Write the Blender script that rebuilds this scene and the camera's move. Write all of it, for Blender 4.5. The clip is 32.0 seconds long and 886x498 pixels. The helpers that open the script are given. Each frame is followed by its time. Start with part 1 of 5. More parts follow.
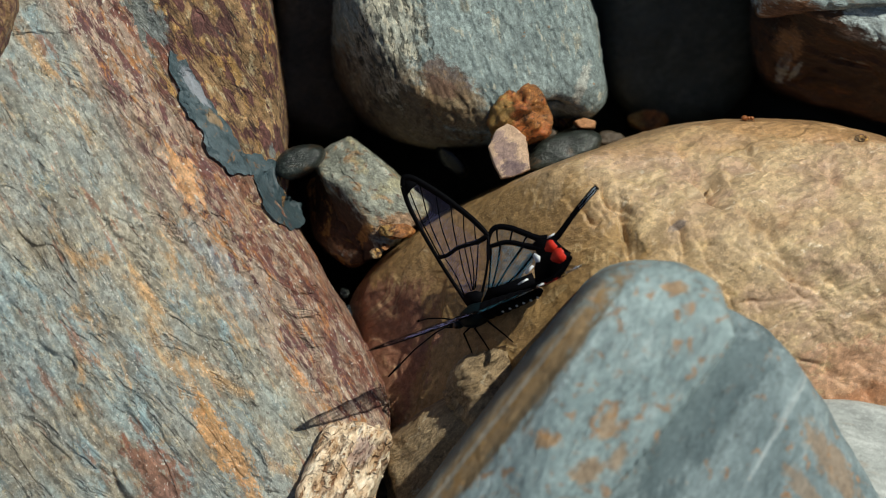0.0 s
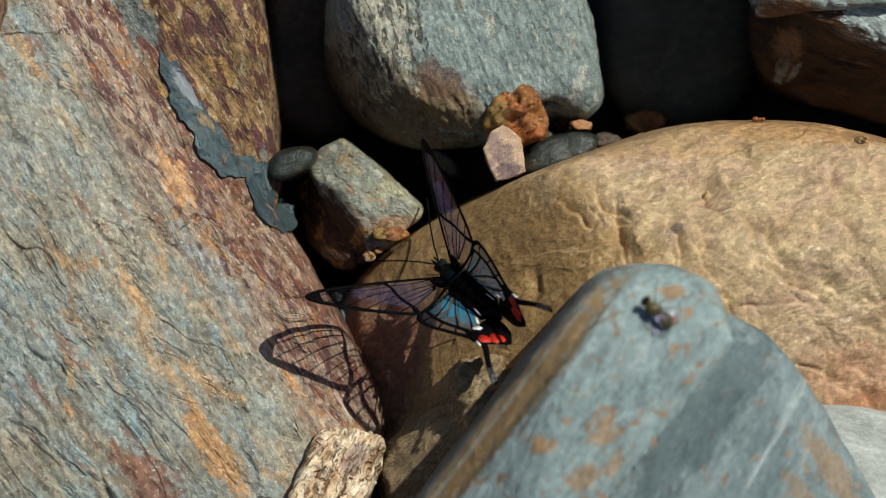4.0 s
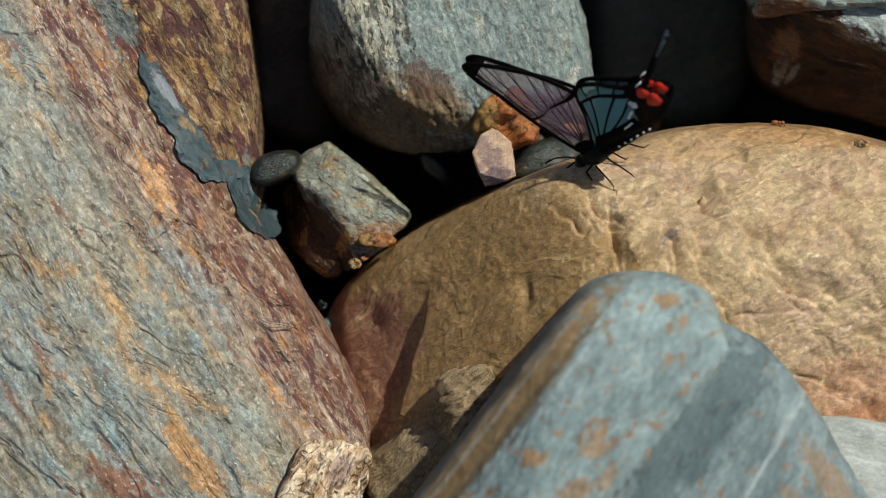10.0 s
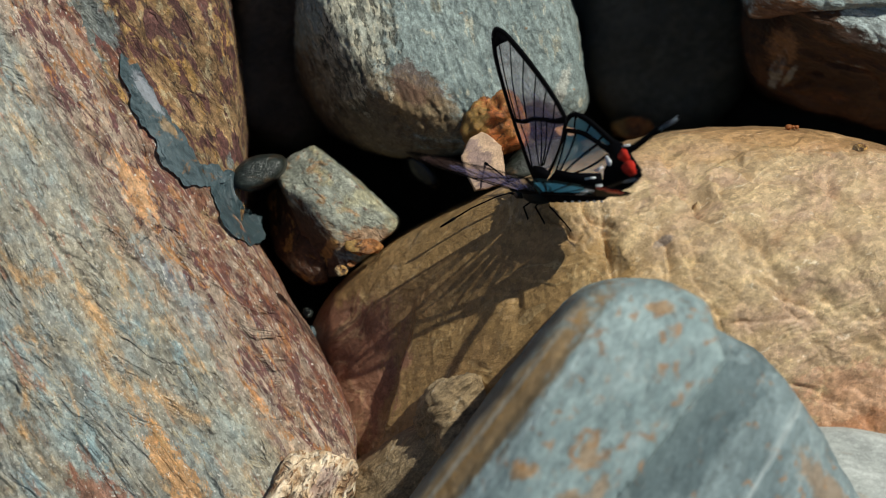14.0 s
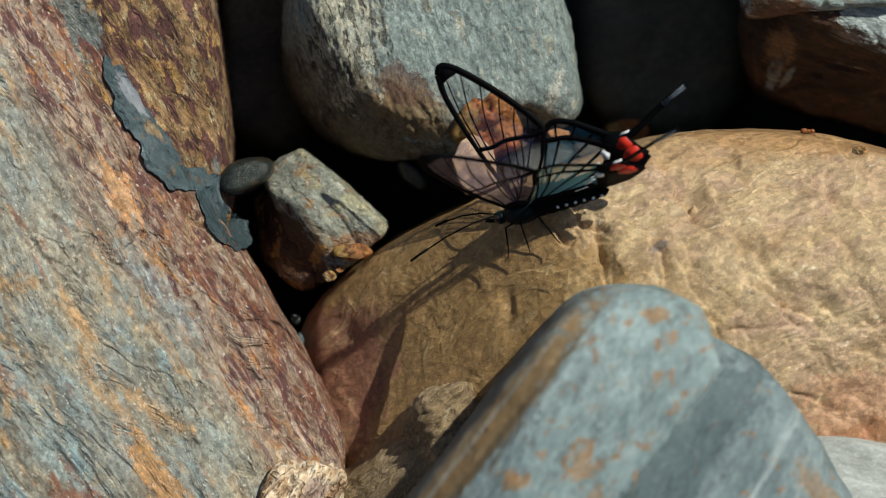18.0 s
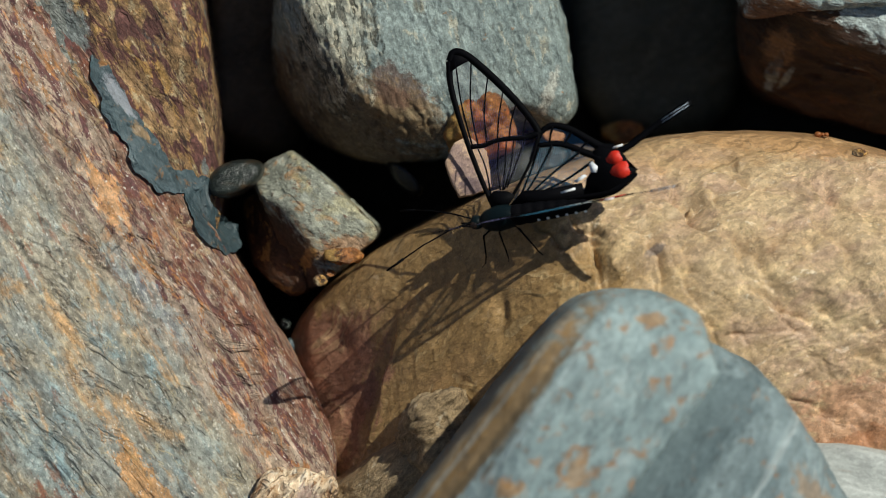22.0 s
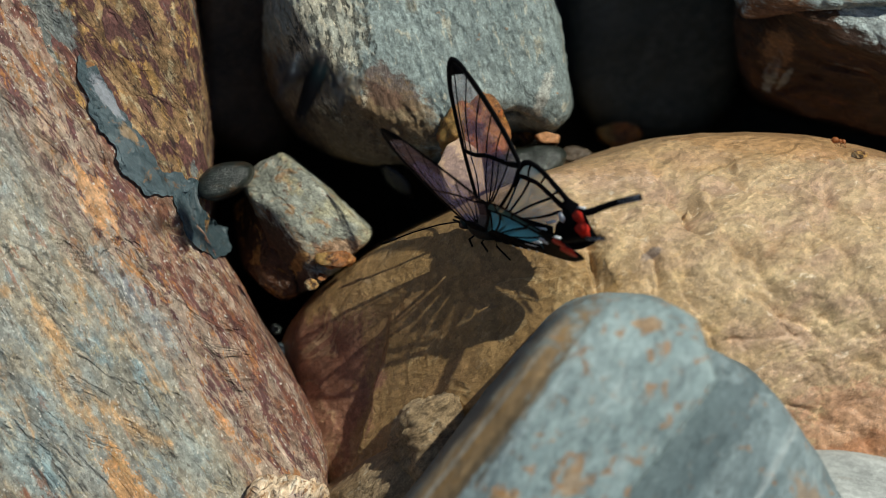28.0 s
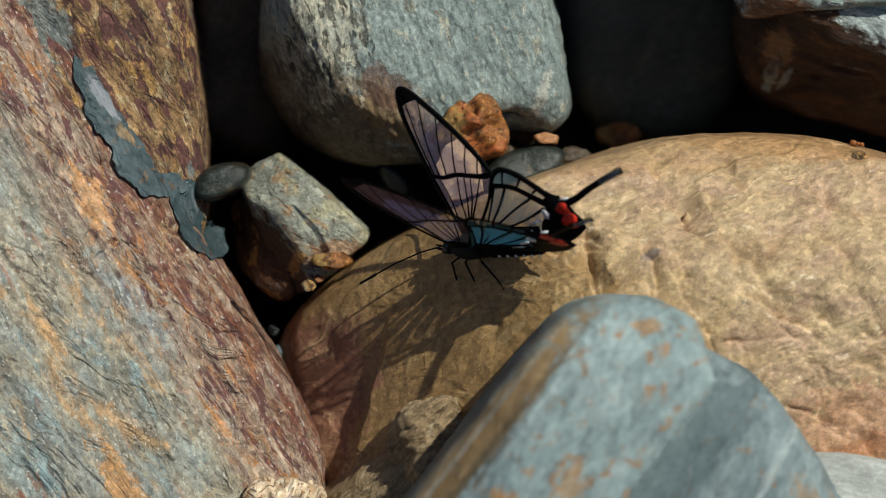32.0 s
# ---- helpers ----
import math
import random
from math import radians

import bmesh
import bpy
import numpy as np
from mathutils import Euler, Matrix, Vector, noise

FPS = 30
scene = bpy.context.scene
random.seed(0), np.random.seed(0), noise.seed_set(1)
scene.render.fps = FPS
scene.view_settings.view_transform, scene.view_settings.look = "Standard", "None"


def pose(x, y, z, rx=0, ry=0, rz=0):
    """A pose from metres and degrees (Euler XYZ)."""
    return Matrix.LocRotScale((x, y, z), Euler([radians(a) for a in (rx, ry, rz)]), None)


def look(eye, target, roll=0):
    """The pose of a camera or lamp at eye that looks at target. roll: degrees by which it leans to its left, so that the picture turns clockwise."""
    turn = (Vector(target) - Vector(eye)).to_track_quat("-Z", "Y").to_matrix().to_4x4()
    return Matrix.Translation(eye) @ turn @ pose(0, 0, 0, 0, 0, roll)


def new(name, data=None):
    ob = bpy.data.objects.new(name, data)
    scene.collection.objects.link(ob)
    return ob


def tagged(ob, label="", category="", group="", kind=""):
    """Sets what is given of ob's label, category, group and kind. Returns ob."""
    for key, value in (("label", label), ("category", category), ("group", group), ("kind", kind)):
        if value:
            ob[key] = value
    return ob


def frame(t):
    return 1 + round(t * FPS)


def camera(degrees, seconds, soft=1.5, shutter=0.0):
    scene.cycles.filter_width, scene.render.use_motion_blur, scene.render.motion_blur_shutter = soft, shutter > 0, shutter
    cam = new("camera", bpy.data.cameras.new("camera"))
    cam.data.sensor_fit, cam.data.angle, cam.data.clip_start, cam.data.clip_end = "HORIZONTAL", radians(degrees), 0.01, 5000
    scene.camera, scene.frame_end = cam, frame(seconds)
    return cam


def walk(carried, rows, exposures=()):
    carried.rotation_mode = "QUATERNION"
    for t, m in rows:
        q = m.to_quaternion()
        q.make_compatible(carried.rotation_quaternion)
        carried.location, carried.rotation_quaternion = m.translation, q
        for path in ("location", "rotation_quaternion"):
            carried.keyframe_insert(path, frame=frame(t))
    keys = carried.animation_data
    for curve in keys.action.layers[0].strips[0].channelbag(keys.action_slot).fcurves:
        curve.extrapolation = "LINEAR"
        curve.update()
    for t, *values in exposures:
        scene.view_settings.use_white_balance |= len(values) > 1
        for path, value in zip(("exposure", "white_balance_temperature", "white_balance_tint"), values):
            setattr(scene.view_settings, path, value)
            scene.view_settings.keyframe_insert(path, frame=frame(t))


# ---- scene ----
from mathutils import geometry
from mathutils.bvhtree import BVHTree

# The place: river stones seen from about 1.6 m through a long lens. Everything near the subject is placed
# to fit the camera's view, in millimetres along its axes: u to the right, v up, w toward the camera.
PITCH = radians(50)
VIEW_AXES = Matrix(((1, 0, 0), (0, math.sin(PITCH), -math.cos(PITCH)), (0, math.cos(PITCH), math.sin(PITCH)))).to_4x4()
VIEW_AXES.translation = (0, 0, 0.045)


def from_view(u, v, w):
    return VIEW_AXES @ Vector((u / 1000, v / 1000, w / 1000))


# ---- camera ----
cam = camera(4.475, 32.0, soft=0.85, shutter=0.5)
GLIDE = [
    (0, -0.00000, 0.00000, 0.0000), (1, 0.00019, 0.00011, 0.0048), (2, 0.00037, 0.00021, 0.0093), (3, 0.00058, 0.00034, 0.0152),
    (3.5, 0.00069, 0.00040, 0.0181), (5.5, 0.00124, 0.00068, 0.0326), (6, 0.00139, 0.00078, 0.0355), (6.5, 0.00148, 0.00082, 0.0389),
    (7, 0.00148, 0.00077, 0.0422), (7.5, 0.00183, 0.00098, 0.0466), (8, 0.00202, 0.00109, 0.0506), (9, 0.00235, 0.00129, 0.0600),
    (9.5, 0.00248, 0.00134, 0.0642), (10, 0.00247, 0.00139, 0.0673), (10.5, 0.00279, 0.00157, 0.0720), (11, 0.00301, 0.00170, 0.0766),
    (12, 0.00338, 0.00188, 0.0861), (13, 0.00371, 0.00207, 0.0955), (14, 0.00404, 0.00225, 0.1045), (14.5, 0.00422, 0.00233, 0.1094),
    (16.5, 0.00484, 0.00270, 0.1247), (17, 0.00500, 0.00276, 0.1291), (18, 0.00527, 0.00293, 0.1367), (19, 0.00553, 0.00307, 0.1433),
    (20, 0.00579, 0.00321, 0.1501), (21, 0.00601, 0.00332, 0.1562), (22, 0.00621, 0.00343, 0.1618), (23, 0.00642, 0.00352, 0.1672),
    (24, 0.00659, 0.00363, 0.1714), (25, 0.00674, 0.00371, 0.1757), (25.5, 0.00683, 0.00375, 0.1768), (27.5, 0.00706, 0.00386, 0.1838),
    (28, 0.00710, 0.00388, 0.1852), (29, 0.00717, 0.00394, 0.1881), (30, 0.00725, 0.00398, 0.1896), (31, 0.00731, 0.00400, 0.1913),
    (32, 0.00735, 0.00402, 0.1927)]
walk(cam, [(t, VIEW_AXES @ Matrix.Translation((a, b, 1.6 - m))) for t, a, b, m in GLIDE])
focus = new("focus_mark")
focus.location = from_view(0, 0, -15)
cam.data.dof.use_dof = True
cam.data.dof.focus_object = focus
cam.data.dof.aperture_fstop = 18

# ---- light ----
SUN = (VIEW_AXES.to_3x3() @ Vector((0.49, 0.525, 0.695))).normalized()
world = bpy.data.worlds.new("world")
scene.world = world
world.use_nodes = True
wn = world.node_tree.nodes
sky = wn.new("ShaderNodeTexSky")
sky.sky_type, sky.sun_disc = "NISHITA", False
sky.sun_elevation = math.asin(SUN.z)
sky.sun_rotation = math.atan2(SUN.x, SUN.y)
world.node_tree.links.new(sky.outputs[0], wn["Background"].inputs[0])
wn["Background"].inputs[1].default_value = 0.06
sun = new("sun", bpy.data.lights.new("sun", "SUN"))
sun.data.energy, sun.data.angle, sun.data.color = 4.3, radians(0.53), (0.98, 0.985, 0.87)
sun.matrix_world = look(SUN * 5, (0, 0, 0))
scene.view_settings.exposure = -0.12


# ---- materials ----
class Graph:
    """A small builder for procedural node materials, in millimetres of the thing's own space."""

    def __init__(self, name):
        self.mat = bpy.data.materials.new(name)
        self.mat.use_nodes = True
        self.tree = self.mat.node_tree
        self.bsdf = self.tree.nodes["Principled BSDF"]
        self.out = self.tree.nodes["Material Output"]
        self.mm = self.vec("SCALE", self.node("ShaderNodeTexCoord").outputs["Object"], scale=1000)

    def node(self, kind, **props):
        n = self.tree.nodes.new(kind)
        for k, v in props.items():
            setattr(n, k, v)
        return n

    def put(self, socket, value):
        if isinstance(value, bpy.types.NodeSocket):
            self.tree.links.new(value, socket)
        elif isinstance(value, tuple) and len(value) == 3 and socket.type == "RGBA":
            socket.default_value = (*value, 1)
        else:
            socket.default_value = value

    def vec(self, op, a, b=None, scale=None):
        n = self.node("ShaderNodeVectorMath", operation=op)
        self.put(n.inputs[0], a)
        if b is not None:
            self.put(n.inputs[1], b)
        if scale is not None:
            n.inputs["Scale"].default_value = scale
        return n.outputs["Value"] if op in ("LENGTH", "DISTANCE", "DOT_PRODUCT") else n.outputs["Vector"]

    def math(self, op, a, b=0.0, c=0.0):
        n = self.node("ShaderNodeMath", operation=op)
        for i, x in enumerate((a, b, c)):
            self.put(n.inputs[i], x)
        return n.outputs[0]

    def turned(self, angle=0, stretch=1.0, at=(0, 0, 0)):
        """The space turned in the camera's picture plane, long along angle (degrees from u to v) by stretch."""
        m = self.node("ShaderNodeMapping", vector_type="TEXTURE")
        self.put(m.inputs["Vector"], self.mm)
        m.inputs["Location"].default_value = at
        m.inputs["Rotation"].default_value = (0, 0, radians(angle))
        m.inputs["Scale"].default_value = (stretch, 1, 1)
        return m.outputs[0]

    def noise(self, size, angle=0, stretch=1.0, detail=4, rough=0.55, warp=0.0, seed=0):
        n = self.node("ShaderNodeTexNoise")
        self.put(n.inputs["Vector"], self.turned(angle, stretch, (seed * 37.1, seed * 11.3, seed * 5.7)))
        for k, v in (("Scale", 1 / size), ("Detail", detail), ("Roughness", rough), ("Distortion", warp)):
            n.inputs[k].default_value = v
        return n.outputs[0]

    def cells(self, size, angle=0, stretch=1.0, feature="DISTANCE_TO_EDGE", seed=0):
        n = self.node("ShaderNodeTexVoronoi", feature=feature)
        wob = self.vec("SCALE", self.vec("SUBTRACT", self.noise_colour(size * 0.7), (0.5, 0.5, 0.5)), scale=size * 0.9)
        self.put(n.inputs["Vector"], self.vec("ADD", self.turned(angle, stretch, (seed * 17.0, seed * 3.0, 0)), wob))
        n.inputs["Scale"].default_value = 1 / size
        return n.outputs[0]

    def terrace(self, x, n, lip=0.82):
        """Flat layers with sharp broken edges: height in 0..1, the number of the layer, and the line along its edge."""
        k = self.math("MULTIPLY", x, n)
        layer, rest = self.math("FLOOR", k), self.math("FRACT", k)
        rise = self.step(rest, lip, 1.0)
        return self.math("DIVIDE", self.math("ADD", layer, rise), n), layer, self.step(rest, 1 - (1 - lip) * 0.7, 0.995)

    def chance(self, x):
        n = self.node("ShaderNodeTexWhiteNoise", noise_dimensions="1D")
        self.put(n.inputs["W"], x)
        return n.outputs["Value"]

    def crystals(self, size, angle=0, stretch=1.0, seed=0):
        """One random value for each small ragged grain."""
        n = self.node("ShaderNodeTexVoronoi", feature="F1")
        wob = self.vec("SCALE", self.vec("SUBTRACT", self.noise_colour(size * 0.5), (0.5, 0.5, 0.5)), scale=size * 1.3)
        self.put(n.inputs["Vector"], self.vec("ADD", self.turned(angle, stretch, (seed * 13.0, seed * 7.0, 0)), wob))
        n.inputs["Scale"].default_value = 1 / size
        return self.chance(n.outputs["Color"])

    def noise_colour(self, size):
        n = self.node("ShaderNodeTexNoise")
        self.put(n.inputs["Vector"], self.mm)
        n.inputs["Scale"].default_value, n.inputs["Detail"].default_value = 1 / size, 3
        return n.outputs[1]

    def step(self, x, lo, hi, top=1.0):
        n = self.node("ShaderNodeMapRange")
        self.put(n.inputs[0], x)
        for i, v in enumerate((lo, hi, 0.0, top)):
            n.inputs[i + 1].default_value = v
        return n.outputs[0]

    def mix(self, a, b, f):
        n = self.node("ShaderNodeMix", data_type="RGBA")
        self.put(n.inputs[0], f)
        self.put(n.inputs[6], a)
        self.put(n.inputs[7], b)
        return n.outputs[2]

    def spot(self, uv, long, wide, angle=0, ragged=0.35):
        """A ragged-edged spot of its own shape: 1 inside, 0 outside."""
        m = self.node("ShaderNodeMapping", vector_type="TEXTURE")
        self.put(m.inputs["Vector"], self.mm)
        m.inputs["Location"].default_value = (uv[0], uv[1], 0)
        m.inputs["Rotation"].default_value = (0, 0, radians(angle))
        m.inputs["Scale"].default_value = (long, wide, 1e6)
        d = self.math("ADD", self.vec("LENGTH", m.outputs[0]), self.math("MULTIPLY_ADD", self.noise(max(1.2, min(long, wide) * 0.7), angle, 2.0, 8, 0.78), 9 * ragged, -4.5 * ragged))
        return self.step(d, 1.1, 0.8)

    def bump(self, fields):
        h = None
        for f, amount in fields:
            x = self.math("MULTIPLY", f, amount)
            h = x if h is None else self.math("ADD", h, x)
        b = self.node("ShaderNodeBump")
        b.inputs["Strength"].default_value = 1.0
        b.inputs["Distance"].default_value = 0.001
        self.put(b.inputs["Height"], h)
        self.put(self.bsdf.inputs["Normal"], b.outputs[0])

    def finish(self, colour, rough=0.75, spec=0.35):
        self.put(self.bsdf.inputs["Base Color"], colour)
        self.put(self.bsdf.inputs["Roughness"], rough)
        self.bsdf.inputs["Specular IOR Level"].default_value = spec
        return self.mat


def rock_material(name, dark, light, angle=0, stretch=1.0, size=6, layers=(), grains=0.5, bump=0.25, rough=0.75, stains=(), cracks=None, tooth=0.7, ledges=None, crystal=0.0, slits=None, lips=None):
    """dark, light: the two base colours; layers: (colour, size, stretch, from, to, strength); stains: (colour, uv, long, wide, angle, strength)."""
    g = Graph(name)
    broad = g.noise(size, angle, stretch, 6, 0.62, 0.4)
    colour = g.mix(dark, light, g.step(broad, 0.32, 0.68))
    for i, (c, s, st, lo, hi, k) in enumerate(layers):
        f = g.step(g.noise(s, angle, st, 7, 0.66, 0.5, i + 1), lo, hi, k)
        colour = g.mix(colour, c, f)
    # spots of stain, and in places shade or glints put into the colour
    for c, uv, long, wide, turn, k in stains:
        f = g.math("MULTIPLY", g.spot(uv, long, wide, turn), k)
        colour = g.mix(colour, c, f)
    patch = g.step(g.noise(4.5, angle, stretch, 4, 0.6, 0.4, 19), 0.36, 0.62)
    fine = g.math("MULTIPLY_ADD", g.math("SUBTRACT", g.noise(tooth, angle, min(stretch, 3), 6, 0.72, 0.6, 9), 0.5), g.math("MULTIPLY_ADD", patch, 1.0, 0.35), 0.5)
    grain = g.noise(0.26, 0, 1, 2, 0.7, 0, 11)
    speck = g.step(g.noise(0.45, angle, 1.4, 2, 0.6, 0, 13), 0.58, 0.68)
    pit = g.step(g.noise(0.8, angle, 1.6, 5, 0.75, 0, 15), 0.42, 0.32)
    shade = g.math("ADD", g.math("MULTIPLY_ADD", g.step(fine, 0.40, 0.60), grains, 1 - grains * 0.5), g.math("MULTIPLY", g.math("SUBTRACT", speck, pit), grains * 0.7))
    shade = g.math("MULTIPLY", shade, g.math("MULTIPLY_ADD", g.step(grain, 0.3, 0.7), grains * 0.7, 1 - grains * 0.35))
    extra = []
    if slits:
        # a weathered patch of short slits, their depth darkened in the colour, between pale ribs
        patch_at, s_long, s_wide, s_turn = slits
        inside = g.spot(patch_at, s_long, s_wide, s_turn, 0.45)
        ribs = g.math("MULTIPLY", inside, g.step(g.noise(1.0, angle, 2.4, 4, 0.65, 0.3, 83), 0.48, 0.56))
        cuts = g.math("MULTIPLY", inside, g.step(g.noise(0.85, angle, 2.8, 4, 0.65, 0.3, 81), 0.53, 0.58))
        colour = g.mix(g.mix(colour, (0.56, 0.50, 0.37), g.math("MULTIPLY", ribs, 0.6)), (0.06, 0.06, 0.05), g.math("MULTIPLY", cuts, 0.8))
        extra.append((cuts, -0.4))
    if crystal:
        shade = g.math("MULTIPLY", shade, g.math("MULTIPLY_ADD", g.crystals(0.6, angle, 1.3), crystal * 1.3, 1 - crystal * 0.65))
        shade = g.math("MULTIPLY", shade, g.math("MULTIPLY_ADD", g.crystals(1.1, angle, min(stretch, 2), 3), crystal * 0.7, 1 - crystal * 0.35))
    if ledges:
        l_size, l_stretch, count, height, ragged = ledges
        rise, layer, lip = g.terrace(g.noise(l_size, angle, l_stretch, 1 + 4 * ragged, 0.62, 0.5, 31), count, 0.5 + 0.32 * ragged)
        shade = g.math("MULTIPLY", shade, g.math("MULTIPLY_ADD", g.chance(layer), 0.30 * ragged, 1 - 0.15 * ragged))
        extra.append((rise, height))
        if lips:
            # lit edges of the broken layers, put into the colour as pale lips
            gate = g.step(g.noise(l_size * 0.8, angle, 1.5, 5, 0.65, 0, 33), 0.46, 0.56, lips[1])
            colour = g.mix(colour, lips[0], g.math("MULTIPLY", lip, gate))
    hsv = g.node("ShaderNodeHueSaturation")
    g.put(hsv.inputs["Value"], shade)
    g.put(hsv.inputs["Color"], colour)
    colour = hsv.outputs[0]
    fields = extra + [(fine, bump), (grain, bump * 0.2), (g.noise(2.4, angle, stretch, 6, 0.62, 0.3, 5), bump * 2.4)]
    if cracks:
        c_size, c_stretch, c_width, c_colour, c_k = cracks
        edge = g.cells(c_size, angle, c_stretch, seed=2)
        gate = g.step(g.noise(c_size * 1.3, angle, c_stretch, 3, 0.5, 0, 7), 0.45, 0.6)
        line = g.math("MULTIPLY", g.step(edge, c_width, c_width * 0.25), gate)
        colour = g.mix(colour, c_colour, g.math("MULTIPLY", line, c_k))
        fields.append((line, -bump * 1.6))
    g.bump(fields)
    return g.finish(colour, rough)


SLAB_ANGLE = -57


def schist_material():
    """Foliated grey-tan schist, blue-grey in places, with a maroon-mottled band and a rusty rim along one side."""
    g = Graph("schist")
    an = SLAB_ANGLE
    across = g.node("ShaderNodeSeparateXYZ")
    g.put(across.inputs[0], g.turned(an, 1.0))
    y = g.math("MULTIPLY_ADD", g.math("SUBTRACT", g.noise(7, an, 3, 6, 0.65, 0, 1), 0.5), 16, across.outputs[1])
    colour = g.mix((0.228, 0.197, 0.146), (0.352, 0.312, 0.24), g.step(g.noise(9, an, 1.6, 9, 0.68, 0.3), 0.38, 0.62))
    blue = g.math("MULTIPLY", g.step(g.noise(13, an, 1.8, 9, 0.64, 0.3, 2), 0.45, 0.57), g.step(y, 18, -4, 0.66))
    colour = g.mix(colour, (0.24, 0.325, 0.34), blue)
    colour = g.mix(colour, (0.22, 0.33, 0.36), g.step(g.noise(5, an, 2.5, 9, 0.70, 0.3, 12), 0.56, 0.64, 0.65))
    colour = g.mix(colour, (0.26, 0.325, 0.34), g.math("MULTIPLY", g.step(g.noise(12, an, 1.5, 9, 0.66, 0.3, 71), 0.48, 0.58, 0.4), g.step(y, 24, 16)))
    colour = g.mix(colour, (0.50, 0.27, 0.10), g.step(g.noise(5.5, an, 2.8, 9, 0.70, 0.4, 3), 0.55, 0.63, 0.7))
    colour = g.mix(colour, (0.66, 0.54, 0.34), g.step(g.noise(1.5, an, 2.4, 9, 0.74, 0.6, 23), 0.575, 0.63, 0.4))
    colour = g.mix(colour, (0.16, 0.12, 0.085), g.step(g.noise(1.6, an, 3.0, 9, 0.78, 0.4, 24), 0.585, 0.64, 0.6))
    colour = g.mix(colour, (0.30, 0.13, 0.075), g.step(g.noise(2.2, an, 5.0, 8, 0.74, 0.5, 4), 0.575, 0.63, 0.7))
    band = g.step(y, 16.5, 21)
    pink = g.mix((0.31, 0.205, 0.145), (0.455, 0.35, 0.27), g.step(g.noise(2.4, an, 3, 8, 0.72), 0.4, 0.6))
    colour = g.mix(colour, pink, g.math("MULTIPLY", band, 0.75))
    mott = g.math("MULTIPLY", g.step(g.noise(1.6, an, 4.0, 9, 0.76, 0.4, 5), 0.50, 0.53), band)
    colour = g.mix(colour, (0.10, 0.036, 0.040), g.math("MULTIPLY", mott, 0.92))
    colour = g.mix(colour, (0.46, 0.20, 0.06), g.math("MULTIPLY", g.step(g.noise(1.6, an, 3.0, 9, 0.78, 0.4, 35), 0.54, 0.60, 0.8), band))
    rim = g.step(y, 22.5, 28)
    colour = g.mix(colour, (0.19, 0.062, 0.026), g.math("MULTIPLY", rim, g.step(g.noise(1.8, an, 3, 10, 0.8, 0, 6), 0.43, 0.55, 0.8)))
    colour = g.mix(colour, (0.085, 0.032, 0.026), g.math("MULTIPLY", rim, g.step(g.noise(1.3, an, 3, 9, 0.8, 0, 36), 0.52, 0.57, 0.9)))
    for c, uv, long, wide, turn, k in (((0.62, 0.31, 0.12), (21.0, 8.5), 4.5, 1.6, -62, 0.65), ((0.55, 0.27, 0.09), (27, -30), 9, 1.8, -58, 0.75), ((0.22, 0.075, 0.04), (17, -34), 6, 2.5, -55, 0.75),
                                       ((0.24, 0.35, 0.38), (26, -4), 8, 1.4, -50, 0.4), ((0.34, 0.36, 0.32), (33.5, -24), 3.2, 2.6, -70, 0.6), ((0.55, 0.53, 0.48), (16, 33), 5, 1.0, -65, 0.7)):
        colour = g.mix(colour, c, g.math("MULTIPLY", g.spot(uv, long, wide, turn, 0.6), k))
    fine = g.noise(0.7, an, 1.5, 7, 0.78, 0.3, 9)
    grain = g.noise(0.20, 0, 1, 3, 0.75, 0, 11)
    speck = g.step(g.noise(0.5, an, 1.3, 2, 0.6, 0, 13), 0.60, 0.66)
    pit = g.step(g.noise(0.8, an, 1.8, 6, 0.78, 0, 15), 0.42, 0.35)
    scale = g.noise(2.2, an, 2.0, 8, 0.75, 0.3, 17)
    shade = g.math("ADD", g.math("MULTIPLY_ADD", g.step(fine, 0.40, 0.60), 0.46, 0.79), g.math("MULTIPLY", g.math("SUBTRACT", speck, pit), 0.30))
    shade = g.math("MULTIPLY", shade, g.math("MULTIPLY_ADD", g.step(grain, 0.3, 0.7), 0.16, 0.92))
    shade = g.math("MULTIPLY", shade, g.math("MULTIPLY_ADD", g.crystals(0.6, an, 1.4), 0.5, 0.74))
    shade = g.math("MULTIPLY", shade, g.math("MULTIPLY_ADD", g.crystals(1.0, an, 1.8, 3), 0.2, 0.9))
    # broken layers along the foliation
    fields = [(fine, 0.31), (grain, 0.07), (scale, 0.45)]
    lines = []
    for size, st, n, high, sd in ((11, 2.4, 6, 2.6, 41), (4.5, 2.0, 5, 0.9, 47)):
        rise, layer, lip = g.terrace(g.noise(size, an + 8, st, 6, 0.60, 0.6, sd), n, 0.8)
        shade = g.math("MULTIPLY", shade, g.math("MULTIPLY_ADD", g.chance(layer), 0.22, 0.89))
        fields.append((rise, high))
        lines.append(g.math("MULTIPLY", lip, g.step(g.noise(6, an, 1.5, 5, 0.65, 0, sd + 1), 0.50, 0.58)))
    hsv = g.node("ShaderNodeHueSaturation")
    g.put(hsv.inputs["Value"], shade)
    g.put(hsv.inputs["Color"], colour)
    colour = hsv.outputs[0]
    # bright mica flecks and dark pits
    colour = g.mix(colour, (0.78, 0.74, 0.66), g.step(g.noise(0.42, an, 1.5, 2, 0.6, 0, 61), 0.645, 0.69, 0.75))
    colour = g.mix(colour, (0.10, 0.08, 0.065), g.step(g.noise(0.5, an, 1.8, 2, 0.6, 0, 63), 0.645, 0.69, 0.7))
    colour = g.mix(colour, (0.06, 0.04, 0.028), g.math("MULTIPLY", lines[0], 0.35))
